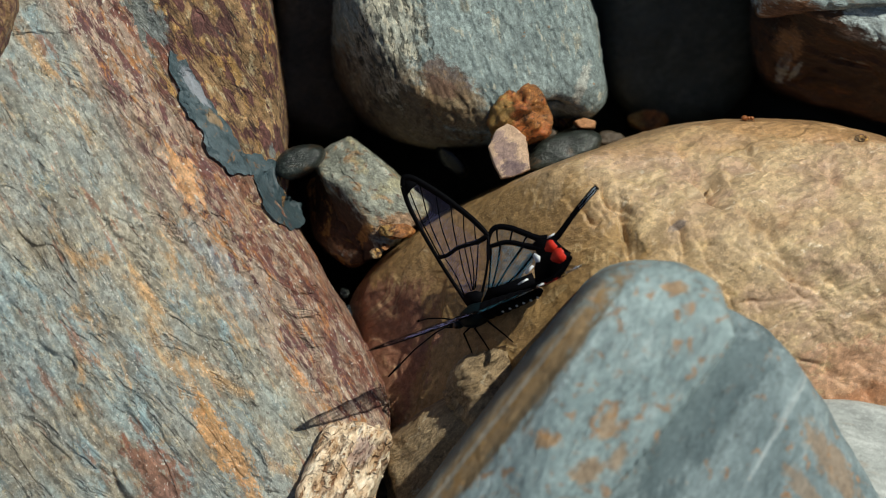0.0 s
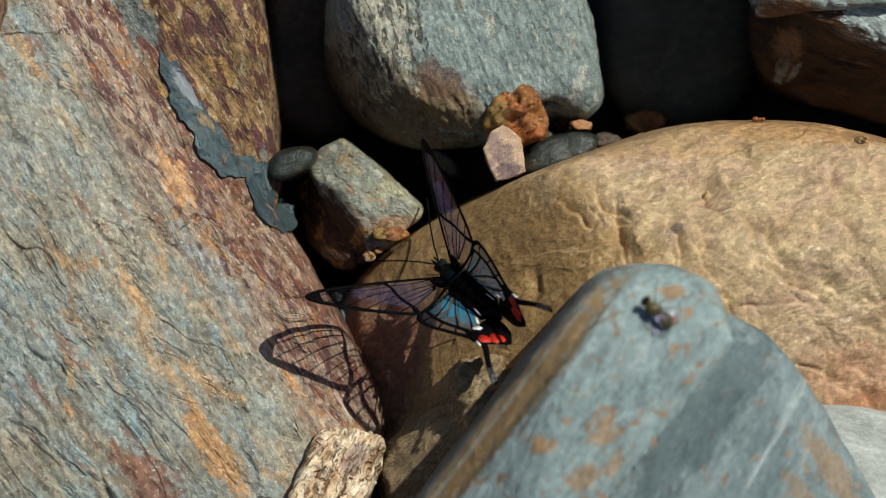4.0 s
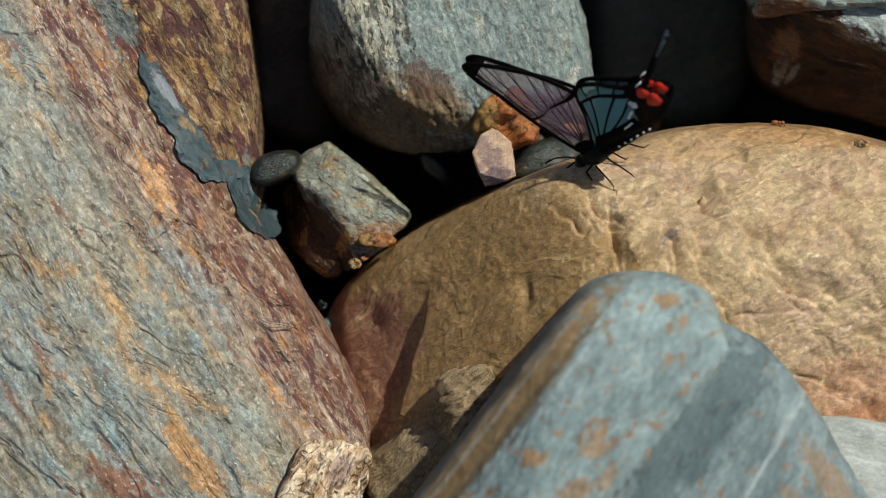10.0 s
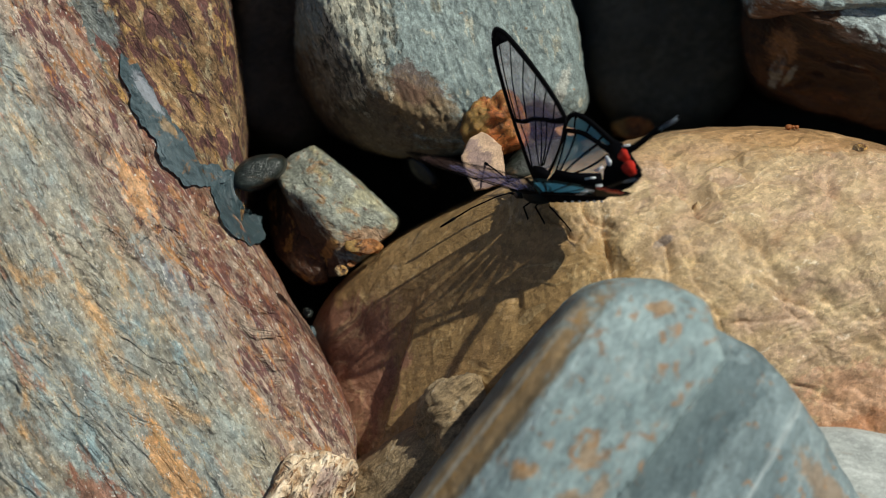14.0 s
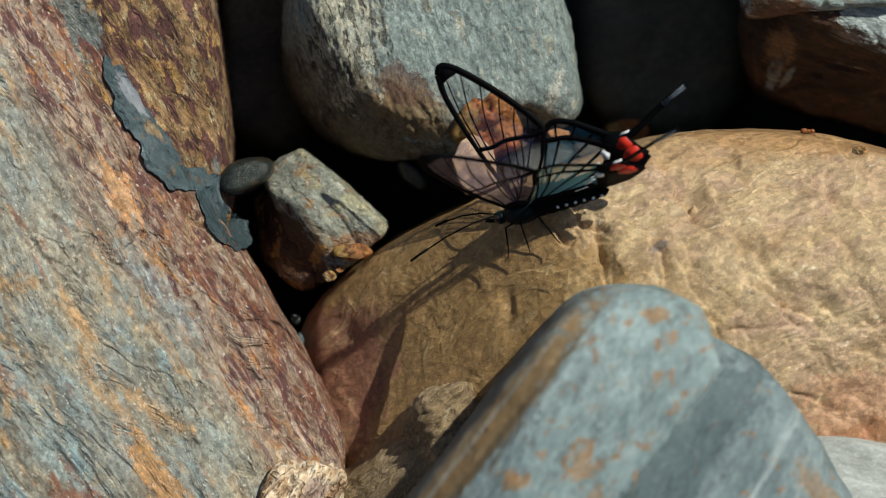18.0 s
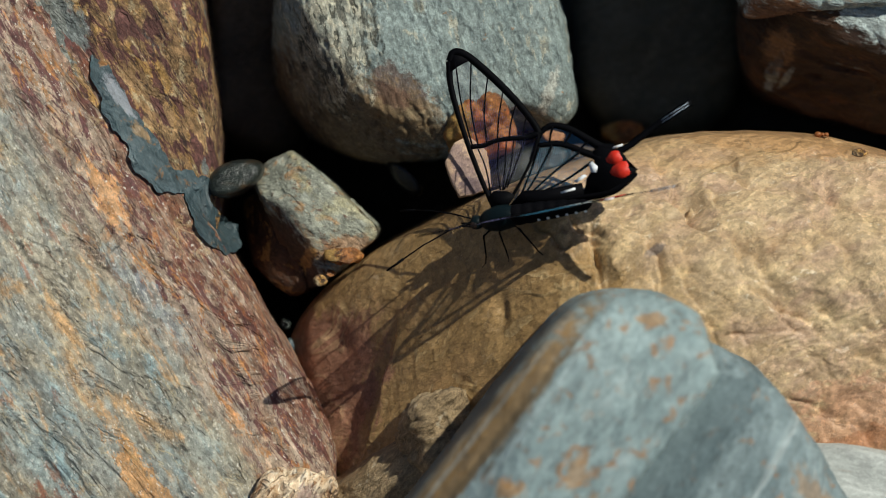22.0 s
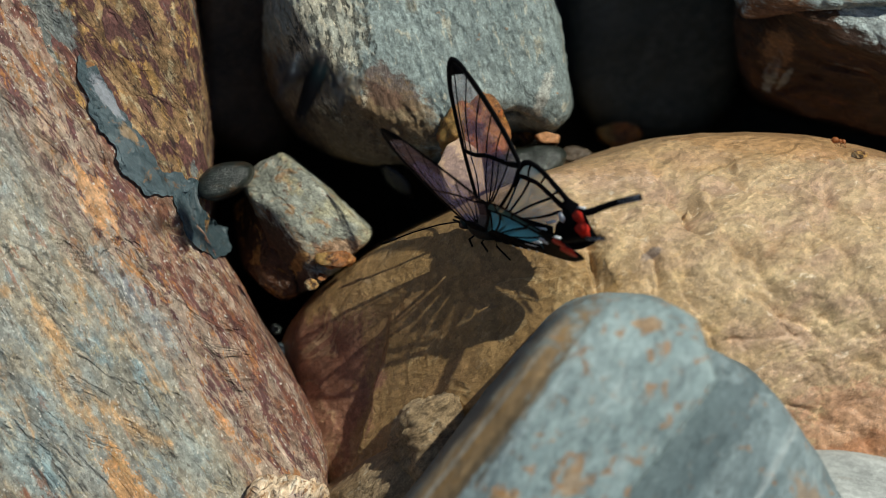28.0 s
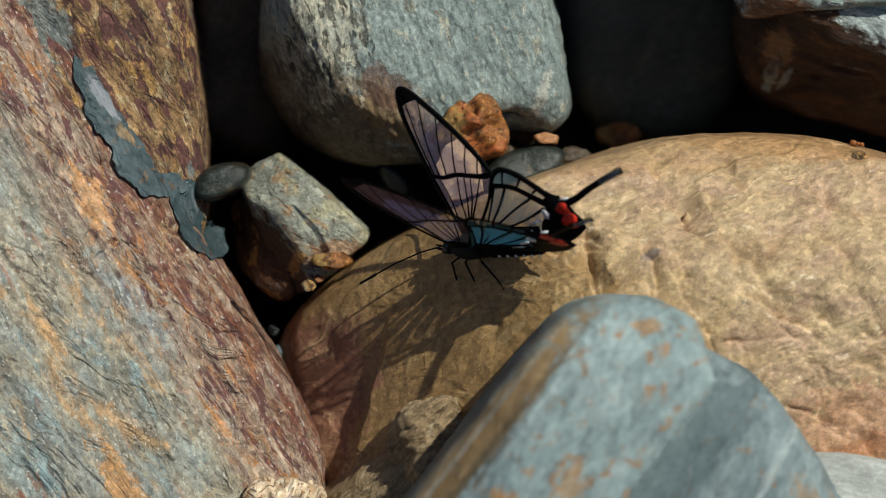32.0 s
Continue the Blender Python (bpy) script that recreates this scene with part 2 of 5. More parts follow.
    colour = g.mix(colour, (0.72, 0.55, 0.28), g.math("MULTIPLY", lines[1], 0.45))
    g.bump(fields)
    return g.finish(colour, 0.60, 0.4)


slab_mat = schist_material()
brown_mat = rock_material(
    "rusty_rock", (0.20, 0.11, 0.05), (0.36, 0.225, 0.11), -55, 2.2, 3,
    layers=(((0.44, 0.245, 0.07), 4.0, 2, 0.54, 0.61, 0.75), ((0.46, 0.37, 0.22), 1.3, 2.5, 0.56, 0.61, 0.7), ((0.095, 0.036, 0.036), 1.9, 3.0, 0.495, 0.53, 0.92), ((0.05, 0.03, 0.025), 1.0, 2.5, 0.57, 0.61, 0.8), ((0.17, 0.20, 0.19), 4, 2, 0.61, 0.64, 0.8)),
    grains=0.7, bump=0.55, crystal=0.35, ledges=(6, 2.5, 8, 2.2, 1.0), stains=(((0.19, 0.22, 0.21), (-7.2, 4.8), 5, 2.6, -60, 0.85),))
flake_mat = rock_material(
    "slate_flake", (0.028, 0.045, 0.052), (0.06, 0.09, 0.10), -60, 2, 3, layers=(((0.17, 0.19, 0.20), 4, 2, 0.58, 0.68, 0.7), ((0.20, 0.11, 0.05), 3, 1, 0.60, 0.66, 0.7)), grains=0.35, bump=0.3, rough=0.32,
    ledges=(4, 2, 6, 1.0, 1.0))
# The first spot is a whitish sheen put into the colour.
crust_mat = rock_material(
    "pale_slate_crust", (0.034, 0.055, 0.062), (0.075, 0.105, 0.116), -60, 2, 3, layers=(((0.20, 0.11, 0.05), 2, 1, 0.60, 0.64, 0.8),), grains=0.3, bump=0.3, rough=0.3,
    stains=(((0.26, 0.27, 0.295), (-3.6, 4.2), 3.4, 0.9, -57, 0.75), ((0.36, 0.17, 0.06), (-5.4, 8.2), 0.7, 0.5, 0, 0.9), ((0.34, 0.22, 0.11), (-0.8, -0.6), 1.5, 0.7, -45, 0.7), ((0.26, 0.14, 0.06), (5.2, -3.6), 1.8, 0.6, 10, 0.7)), ledges=(4, 2, 6, 1.0, 1.0))
pebble_mat = rock_material(
    "dark_teal_pebble", (0.012, 0.016, 0.014), (0.034, 0.04, 0.034), 20, 1.6, 3, layers=(((0.07, 0.042, 0.02), 3, 1.4, 0.55, 0.62, 0.8),), grains=0.5, bump=0.2, rough=0.28, crystal=0.3)
# Browns on the lower left side also hold its shade in the colour.
boulder_mat = rock_material(
    "blue_grey_rock", (0.16, 0.20, 0.193), (0.28, 0.328, 0.31), -75, 1.6, 9,
    layers=(((0.33, 0.26, 0.15), 6, 2, 0.6, 0.70, 0.6), ((0.48, 0.44, 0.33), 1.3, 2.5, 0.585, 0.63, 0.65), ((0.36, 0.17, 0.06), 1.6, 1, 0.665, 0.70, 0.8),
            ((0.075, 0.085, 0.08), 1.3, 2.0, 0.60, 0.65, 0.6)),
    grains=0.5, bump=0.32, crystal=0.26, slits=((-12.1, -3.2), 9, 5, 80),
    stains=(((0.16, 0.10, 0.055), (-12, -13), 9, 5, -40, 0.6), ((0.31, 0.26, 0.14), (-2.6, -13.6), 5.5, 2.6, -42, 0.6), ((0.10, 0.055, 0.042), (-3.6, -9.6), 4.6, 2.3, -32, 0.8), ((0.55, 0.52, 0.44), (15.4, -10), 0.8, 3.0, -20, 0.5), ((0.13, 0.085, 0.045), (-12, -13.6), 15, 6, -35, 0.8), ((0.20, 0.125, 0.06), (-3.2, -12.4), 6.5, 3.6, -35, 0.7), ((0.10, 0.05, 0.035), (-5.2, -10.2), 3.2, 1.5, -30, 0.7), ((0.40, 0.35, 0.25), (-12.8, -3.2), 8, 5, 70, 0.45)))
# First two spots put the left flank's shade into the colour, as brown.
tan_mat = rock_material(
    "tan_sandstone", (0.37, 0.245, 0.133), (0.535, 0.385, 0.225), 25, 1.4, 9,
    layers=(((0.72, 0.53, 0.29), 5, 1.8, 0.54, 0.64, 0.5), ((0.84, 0.72, 0.54), 1.6, 1.8, 0.62, 0.66, 0.6), ((0.47, 0.30, 0.21), 9, 1.5, 0.50, 0.62, 0.6), ((0.40, 0.20, 0.10), 10, 1.2, 0.62, 0.74, 0.5)),
    grains=0.22, bump=0.2, rough=0.32, tooth=0.5, crystal=0.34, ledges=(8, 2.0, 5, 0.9, 0.5), lips=((0.82, 0.62, 0.33), 0.3),
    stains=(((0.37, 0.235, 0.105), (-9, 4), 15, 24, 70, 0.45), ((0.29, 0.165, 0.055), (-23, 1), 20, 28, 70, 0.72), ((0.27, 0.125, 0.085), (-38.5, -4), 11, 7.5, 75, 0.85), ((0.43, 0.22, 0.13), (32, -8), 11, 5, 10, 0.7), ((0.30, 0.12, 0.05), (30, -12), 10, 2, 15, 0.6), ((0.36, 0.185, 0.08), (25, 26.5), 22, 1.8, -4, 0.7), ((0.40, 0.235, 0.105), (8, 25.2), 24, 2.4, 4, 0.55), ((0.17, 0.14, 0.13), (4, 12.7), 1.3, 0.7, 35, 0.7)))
front_mat = rock_material(
    "blue_slate", (0.215, 0.285, 0.29), (0.35, 0.435, 0.435), 62, 2.5, 5,
    layers=(((0.50, 0.57, 0.56), 3, 2, 0.58, 0.70, 0.5), ((0.12, 0.15, 0.155), 5, 3, 0.58, 0.70, 0.55), ((0.38, 0.19, 0.075), 2.2, 1.0, 0.56, 0.62, 0.75)),
    grains=0.4, bump=0.4,
    stains=(((0.13, 0.09, 0.05), (-15.1, 11), 28, 3.4, 52, 0.65), ((0.32, 0.18, 0.06), (-13.0, 11.6), 24, 1.2, 52, 0.7), ((0.32, 0.18, 0.06), (-15.8, 10.2), 24, 0.8, 52, 0.6), ((0.32, 0.18, 0.06), (-10, 13.6), 15, 0.5, 52, 0.6), ((0.30, 0.19, 0.09), (-17.6, 9), 20, 0.7, 52, 0.5),
            ((0.45, 0.53, 0.53), (-17.1, 8.6), 24, 0.3, 52, 0.3), ((0.12, 0.095, 0.06), (-11.3, 12.1), 20, 0.5, 52, 0.65), ((0.45, 0.53, 0.53), (-8.4, 12.8), 22, 0.4, 54, 0.5),
            ((0.44, 0.23, 0.08), (-9.2, 6.8), 1.9, 1.1, 0, 0.75), ((0.44, 0.23, 0.08), (-0.8, 9.2), 2.6, 1.2, 60, 0.6), ((0.40, 0.22, 0.09), (-3.6, 2.6), 2.6, 1.6, 30, 0.65), ((0.40, 0.22, 0.09), (0.6, 4.6), 2.2, 1.1, 70, 0.6), ((0.36, 0.19, 0.07), (-7.6, -2.6), 3.2, 1.4, 10, 0.6), ((0.44, 0.23, 0.08), (8.8, 28.1), 1.9, 0.8, 0, 0.7)))
# Darkened copy of blue_slate; shade beside the front edge is in its last spot.
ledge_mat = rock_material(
    "shaded_slate_copy", (0.155, 0.205, 0.215), (0.28, 0.345, 0.355), 62, 3, 5,
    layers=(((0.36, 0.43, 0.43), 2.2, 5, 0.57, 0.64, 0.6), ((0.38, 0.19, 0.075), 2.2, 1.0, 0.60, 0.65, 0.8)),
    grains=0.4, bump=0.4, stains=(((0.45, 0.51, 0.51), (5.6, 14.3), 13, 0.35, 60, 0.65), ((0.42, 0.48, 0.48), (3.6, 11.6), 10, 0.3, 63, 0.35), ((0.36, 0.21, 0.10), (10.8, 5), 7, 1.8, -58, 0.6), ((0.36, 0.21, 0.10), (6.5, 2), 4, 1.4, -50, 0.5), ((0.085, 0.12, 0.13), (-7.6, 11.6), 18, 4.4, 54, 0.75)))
# The first spot darkens the lower left face.
green_mat = rock_material(
    "pale_green_stone", (0.15, 0.155, 0.122), (0.285, 0.29, 0.24), -35, 1.4, 4,
    layers=(((0.36, 0.375, 0.32), 2, 1.5, 0.56, 0.62, 0.6), ((0.28, 0.145, 0.055), 2.6, 1.6, 0.535, 0.60, 0.75), ((0.34, 0.30, 0.17), 5, 1.4, 0.50, 0.60, 0.6), ((0.10, 0.05, 0.035), 1.4, 1.5, 0.58, 0.62, 0.8)), grains=0.5, bump=0.2, crystal=0.35, ledges=(5, 1.3, 6, 0.8, 0.7),
    stains=(((0.06, 0.025, 0.012), (-5.2, -3.0), 7.5, 3.1, -52, 0.92), ((0.34, 0.17, 0.05), (-2.6, -5.2), 0.8, 3.0, -30, 0.8), ((0.33, 0.16, 0.07), (3.0, -2.6), 3.6, 1.2, 8, 0.6)))
wedge_mat = rock_material("wet_brown_stone", (0.035, 0.016, 0.010), (0.11, 0.048, 0.022), -40, 2, 3, layers=(((0.38, 0.19, 0.055), 2.5, 2, 0.56, 0.60, 0.8),), grains=0.6, bump=0.4, rough=0.22, ledges=(4, 2, 7, 1.5, 1.0))
# Part of the gaps' shade is put into these two base colours.
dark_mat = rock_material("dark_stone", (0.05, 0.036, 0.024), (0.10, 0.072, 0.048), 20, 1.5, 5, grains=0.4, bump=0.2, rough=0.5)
shade_mat = rock_material("shaded_gap_stone", (0.05, 0.056, 0.046), (0.10, 0.105, 0.085), 20, 1.5, 5, grains=0.4, bump=0.2, rough=0.6)
# Second layer puts dark crevices into the colour.
orange_mat = rock_material(
    "rust_orange_stone", (0.14, 0.058, 0.018), (0.40, 0.15, 0.04), 30, 1, 2.5, layers=(((0.46, 0.13, 0.04), 3, 1, 0.52, 0.60, 0.7), ((0.05, 0.022, 0.012), 1.2, 1.6, 0.55, 0.61, 0.85), ((0.55, 0.27, 0.08), 0.9, 1.5, 0.58, 0.63, 0.6)), grains=0.5, bump=0.25, rough=0.45, crystal=0.2,
    stains=(((0.26, 0.17, 0.05), (-3.0, -0.4), 2.0, 3.4, -10, 0.75),))
pink_mat = rock_material("pinkish_stone", (0.40, 0.255, 0.17), (0.64, 0.45, 0.30), 60, 1, 3, layers=(((0.20, 0.13, 0.14), 3.5, 1, 0.54, 0.64, 0.6),), grains=0.25, bump=0.12, crystal=0.12, stains=(((0.20, 0.135, 0.135), (-0.2, 0.4), 1.5, 3.2, 32, 0.7), ((0.12, 0.08, 0.09), (1.0, -2.2), 2.0, 1.1, 15, 0.8)))
pale_mat = rock_material("pale_streaked_stone", (0.33, 0.34, 0.32), (0.52, 0.53, 0.50), -12, 6, 3, layers=(((0.30, 0.2, 0.12), 2, 6, 0.6, 0.7, 0.5),), grains=0.3, bump=0.15)
wet_mat = rock_material("wet_black_stone", (0.006, 0.007, 0.008), (0.018, 0.02, 0.02), 20, 1.5, 4, grains=0.3, bump=0.12, rough=0.1)
# Front's shade is in the base colour; pale spots paint sunlit top and glints.
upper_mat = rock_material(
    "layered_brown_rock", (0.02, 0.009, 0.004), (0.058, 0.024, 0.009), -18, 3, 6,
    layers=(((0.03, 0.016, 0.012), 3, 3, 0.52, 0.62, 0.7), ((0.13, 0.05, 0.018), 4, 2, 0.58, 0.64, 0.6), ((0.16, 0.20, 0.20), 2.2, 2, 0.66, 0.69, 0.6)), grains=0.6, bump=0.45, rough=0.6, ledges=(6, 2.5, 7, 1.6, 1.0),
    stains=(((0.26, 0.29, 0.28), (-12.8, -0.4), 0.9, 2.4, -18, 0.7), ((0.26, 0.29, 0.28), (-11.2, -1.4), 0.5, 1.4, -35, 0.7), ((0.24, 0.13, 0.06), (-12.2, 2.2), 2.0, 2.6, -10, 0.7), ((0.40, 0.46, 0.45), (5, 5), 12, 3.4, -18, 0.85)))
cap_mat = rock_material(
    "teal_grey_layer", (0.20, 0.245, 0.24), (0.36, 0.42, 0.41), -18, 2.5, 5,
    layers=(((0.28, 0.13, 0.05), 5, 2, 0.55, 0.60, 0.7), ((0.05, 0.035, 0.03), 2.2, 2, 0.60, 0.64, 0.6), ((0.42, 0.47, 0.46), 2, 3, 0.60, 0.66, 0.6)),
    stains=(((0.13, 0.052, 0.018), (-10.6, -5.0), 7.5, 2.2, -10, 0.92),), grains=0.6, bump=0.5, rough=0.75, ledges=(7, 2.5, 7, 2.4, 1.0))
cobble_mat = rock_material("brown_rock", (0.25, 0.165, 0.085), (0.42, 0.305, 0.18), 40, 2.5, 4, layers=(((0.14, 0.09, 0.055), 2, 2.5, 0.55, 0.65, 0.6), ((0.52, 0.46, 0.35), 1.2, 2, 0.60, 0.68, 0.6)), grains=0.6, bump=0.7, rough=0.55)
peach_mat = rock_material("pale_orange_pebble", (0.34, 0.15, 0.06), (0.56, 0.30, 0.15), 20, 1.5, 2, layers=(((0.20, 0.09, 0.045), 1.2, 1.5, 0.55, 0.62, 0.6),), grains=0.4, bump=0.25, rough=0.5)
bed_mat = rock_material("dark_gravel_bed", (0.02, 0.019, 0.017), (0.05, 0.045, 0.04), 0, 1, 8, grains=0.5, bump=0.3)
bark_mat = rock_material(
    "weathered_bark", (0.50, 0.29, 0.14), (0.93, 0.78, 0.58), 60, 4, 1.4,
    layers=(((0.26, 0.12, 0.045), 0.9, 6, 0.57, 0.61, 0.9), ((0.92, 0.84, 0.70), 1.0, 4, 0.56, 0.62, 0.6)), grains=0.22, bump=0.4, crystal=0.08, cracks=(2.0, 2.2, 0.16, (0.22, 0.10, 0.045), 0.85), ledges=(3.2, 3.0, 6, 3.4, 1.0), stains=(((0.34, 0.24, 0.22), (1.8, 2.0), 2.6, 1.4, 55, 0.7),))


def plain(name, colour, rough=0.5, metal=0.0, spec=0.35):
    g = Graph(name)
    n = g.noise(0.5, 0, 1, 4)
    c = g.mix(tuple(x * 0.75 for x in colour), tuple(min(1, x * 1.2) for x in colour), n)
    g.bsdf.inputs["Metallic"].default_value = metal
    g.bump([(g.noise(0.15, 0, 1, 3), 0.03)])
    return g.finish(c, rough, spec)


black_mat = plain("black_scales", (0.0035, 0.0035, 0.0045), 0.6, spec=0.04)
red_mat = plain("scarlet_scales", (0.62, 0.028, 0.012), 0.5)
white_mat = plain("white_scales", (0.78, 0.80, 0.82), 0.5)


def sheen_material(name, colour, rough=0.35):
    """Colour that stands in for wing sheen: part of the light passes through it."""
    mat = plain(name, colour, rough)
    tree = mat.node_tree
    bsdf = next(n for n in tree.nodes if n.type == "BSDF_PRINCIPLED")
    out = next(n for n in tree.nodes if n.type == "OUTPUT_MATERIAL")
    through_light = tree.nodes.new("ShaderNodeBsdfTranslucent")
    through_light.inputs[0].default_value = (*colour, 1)
    mixer = tree.nodes.new("ShaderNodeMixShader")
    mixer.inputs[0].default_value = 0.5
    tree.links.new(bsdf.outputs[0], mixer.inputs[1])
    tree.links.new(through_light.outputs[0], mixer.inputs[2])
    tree.links.new(mixer.outputs[0], out.inputs[0])
    return mat


def membrane_material(name, tint, sheen=(0.55, 0.68, 0.9), amount=0.003):
    """Clear wing film with a faint smoky tint and a cold gloss."""
    g = Graph(name)
    clear = g.node("ShaderNodeBsdfTransparent")
    clear.inputs[0].default_value = tint
    film = g.node("ShaderNodeBsdfGlossy")
    film.inputs["Color"].default_value = (*sheen, 1)
    film.inputs["Roughness"].default_value = 0.3
    fres = g.node("ShaderNodeFresnel")
    fres.inputs[0].default_value = 1.5
    mixer = g.node("ShaderNodeMixShader")
    g.put(mixer.inputs[0], g.math("MULTIPLY_ADD", fres.outputs[0], 0.28, amount))
    g.put(mixer.inputs[1], clear.outputs[0])
    g.put(mixer.inputs[2], film.outputs[0])
    g.put(g.out.inputs[0], mixer.outputs[0])
    return g.mat


film_mat = membrane_material("clear_wing_film", (0.94, 0.92, 0.92, 1), (0.55, 0.52, 0.85), 0.045)
dusky_mat = membrane_material("dusky_wing_film", (0.91, 0.89, 0.89, 1), (0.22, 0.6, 0.9), 0.12)
blue_mat = sheen_material("sky_blue_scales", (0.07, 0.32, 0.50))
lilac_mat = sheen_material("lilac_wing_sheen", (0.19, 0.19, 0.40))
hair_mat = plain("black_fur_with_green_gloss", (0.004, 0.009, 0.011), 0.4, spec=0.09)
eye_mat = plain("glossy_dark_eye", (0.02, 0.012, 0.01), 0.15)
pale_blue_mat = plain("pale_blue_scales", (0.50, 0.58, 0.70), 0.45)
smoky_mat = membrane_material("smoky_wing", (0.55, 0.54, 0.53, 1))
fly_mat = plain("olive_gold_shell", (0.10, 0.08, 0.025), 0.3)
ant_mat = plain("reddish_shell", (0.26, 0.085, 0.025), 0.4)


# ---- shaping ----
def hashed(i, j, k, seed):
    h = (i * 374761393 + j * 668265263 + k * 2147483647 + seed * 974634777) & 0xFFFFFFFF
    h = ((h ^ (h >> 13)) * 1274126177) & 0xFFFFFFFF
    return ((h ^ (h >> 16)) & 0xFFFF) / 32767.5 - 1.0


def wavy(p, seed=0):
    """Smooth value noise in -1..1 at the rows of p."""
    i = np.floor(p).astype(np.int64)
    f = p - i
    f = f * f * f * (f * (f * 6 - 15) + 10)
    total = 0
    for dx in (0, 1):
        for dy in (0, 1):
            for dz in (0, 1):
                wgt = (f[:, 0] if dx else 1 - f[:, 0]) * (f[:, 1] if dy else 1 - f[:, 1]) * (f[:, 2] if dz else 1 - f[:, 2])
                total = total + wgt * hashed(i[:, 0] + dx, i[:, 1] + dy, i[:, 2] + dz, seed)
    return total


def rugged(p, size, octaves=4, seed=0, ridged=False):
    total, amp, q = 0, 1.0, p / size
    for o in range(octaves):
        n = wavy(q, seed + o)
        total = total + amp * ((1 - 2 * np.abs(n)) if ridged else n)
        q, amp = q * 2.03, amp * 0.5
    return total


def smooth(x):
    x = np.clip(x, 0, 1)
    return x * x * (3 - 2 * x)


def linked(name, verts, faces, material, flat=False):
    me = bpy.data.meshes.new(name)
    me.from_pydata([tuple(v) for v in verts], [], faces)
    me.polygons.foreach_set("use_smooth", [not flat] * len(me.polygons))
    me.materials.append(material)
    me.update()
    return new(name, me)


SPHERES = {}


def sphere(level):
    if level not in SPHERES:
        bm = bmesh.new()
        bmesh.ops.create_icosphere(bm, subdivisions=level, radius=1)
        SPHERES[level] = (np.array([v.co[:] for v in bm.verts]), [tuple(v.index for v in f.verts) for f in bm.faces])
        bm.free()
    return SPHERES[level]


def stone(name, mid, rim, cuts, material, label, p=9, level=6, deep=60, relief=(), dents=(), steps=(), stretch=(1, 1, 1), front=None, seed=0,
          kind="", category="stone", turn=30, scars=()):
    """A stone cut from planes: one along each edge of its rim (u, v), one for each cut (point, normal), rounded by p, then made rough.
    relief: (height, size, octaves, ridged); dents: (point, radii, depth); steps: (point, (nu, nv), drop, width, top), fading out up to v = top;
    scars: chips with one sharp edge (u, v, angle, length, width, depth)."""
    mid = np.array(mid, float)
    planes = []
    area = sum(a[0] * b[1] - a[1] * b[0] for a, b in zip(rim, rim[1:] + rim[:1]))
    for a, b in zip(rim, rim[1:] + rim[:1]):
        nrm = np.array((b[1] - a[1], a[0] - b[0], 0.0)) * (1 if area > 0 else -1)
        nrm /= np.linalg.norm(nrm)
        planes.append((nrm, nrm @ (np.array((*a, mid[2])) - mid)))
    for pt, nrm in cuts:
        nrm = np.array(nrm, float) / np.linalg.norm(nrm)
        planes.append((nrm, nrm @ (np.array(pt, float) - mid)))
    planes.append((np.array((0, -0.3, -1.0)) / 1.044, float(deep)))
    dirs, faces = sphere(level)
    if front:
        z = 1 - 2 * ((1 - dirs[:, 2]) / 2) ** front
        flat = np.sqrt(np.maximum(0, 1 - z * z)) / np.maximum(1e-9, np.sqrt(np.maximum(0, 1 - dirs[:, 2] ** 2)))
        dirs = np.stack((dirs[:, 0] * flat, dirs[:, 1] * flat, z), 1)
    dirs = dirs * np.array(stretch)
    dirs = dirs / np.linalg.norm(dirs, axis=1)[:, None]
    s = 0
    for nrm, d in planes:
        s = s + (np.maximum(0, dirs @ nrm) / max(d, 0.4)) ** p
    pts = dirs / (s ** (1 / p))[:, None]
    ob = linked(name, pts / 1000, faces, material)
    nor = np.empty(len(pts) * 3)
    ob.data.vertex_normals.foreach_get("vector", nor)
    nor = nor.reshape(-1, 3)
    c, si = math.cos(radians(turn)), math.sin(radians(turn))
    here = pts + mid
    off = np.zeros(len(pts))
    for height, size, octaves, ridged in relief:
        sx = size if isinstance(size, tuple) else (size, size, size)
        q = np.stack((here[:, 0] * c + here[:, 1] * si, -here[:, 0] * si + here[:, 1] * c, here[:, 2]), 1) / np.array(sx)
        off += height * rugged(q, 1.0, octaves, seed + 3, ridged)
    for pt, radii, depth in dents:
        q = (here - np.array(pt)) / np.array(radii)
        off -= depth * np.exp(-(q ** 2).sum(1))
    for pt, (nu, nv), drop, width, crest in steps:
        d = (here[:, 0] - pt[0]) * nu + (here[:, 1] - pt[1]) * nv + 0.5 * rugged(here, 5.0, 3, seed + 8)
        off -= drop * smooth(d / width + 0.5) * smooth(nor[:, 2] * 4) * smooth((crest - here[:, 1]) / 14)
    for u, v, angle, long, wide, depth in scars:
        ca, sa = math.cos(radians(angle)), math.sin(radians(angle))
        near = np.nonzero((np.abs(here[:, 0] - u) < 3 * long) & (np.abs(here[:, 1] - v) < 3 * long) & (nor[:, 2] > 0.1))[0]
        q = here[near]
        wob = 0.35 * long * wavy(q / (0.6 * long), seed + 40)
        x = (q[:, 0] - u) * ca + (q[:, 1] - v) * sa
        y = -(q[:, 0] - u) * sa + (q[:, 1] - v) * ca + wob
        off[near] -= depth * np.exp(-(x / long) ** 2) * smooth(y / 0.35 + 0.5) * np.clip(1 - y / wide, 0, 1)
    pts = pts + nor * off[:, None]
    ob.data.vertices.foreach_set("co", (pts / 1000).ravel())
    ob.data.update()
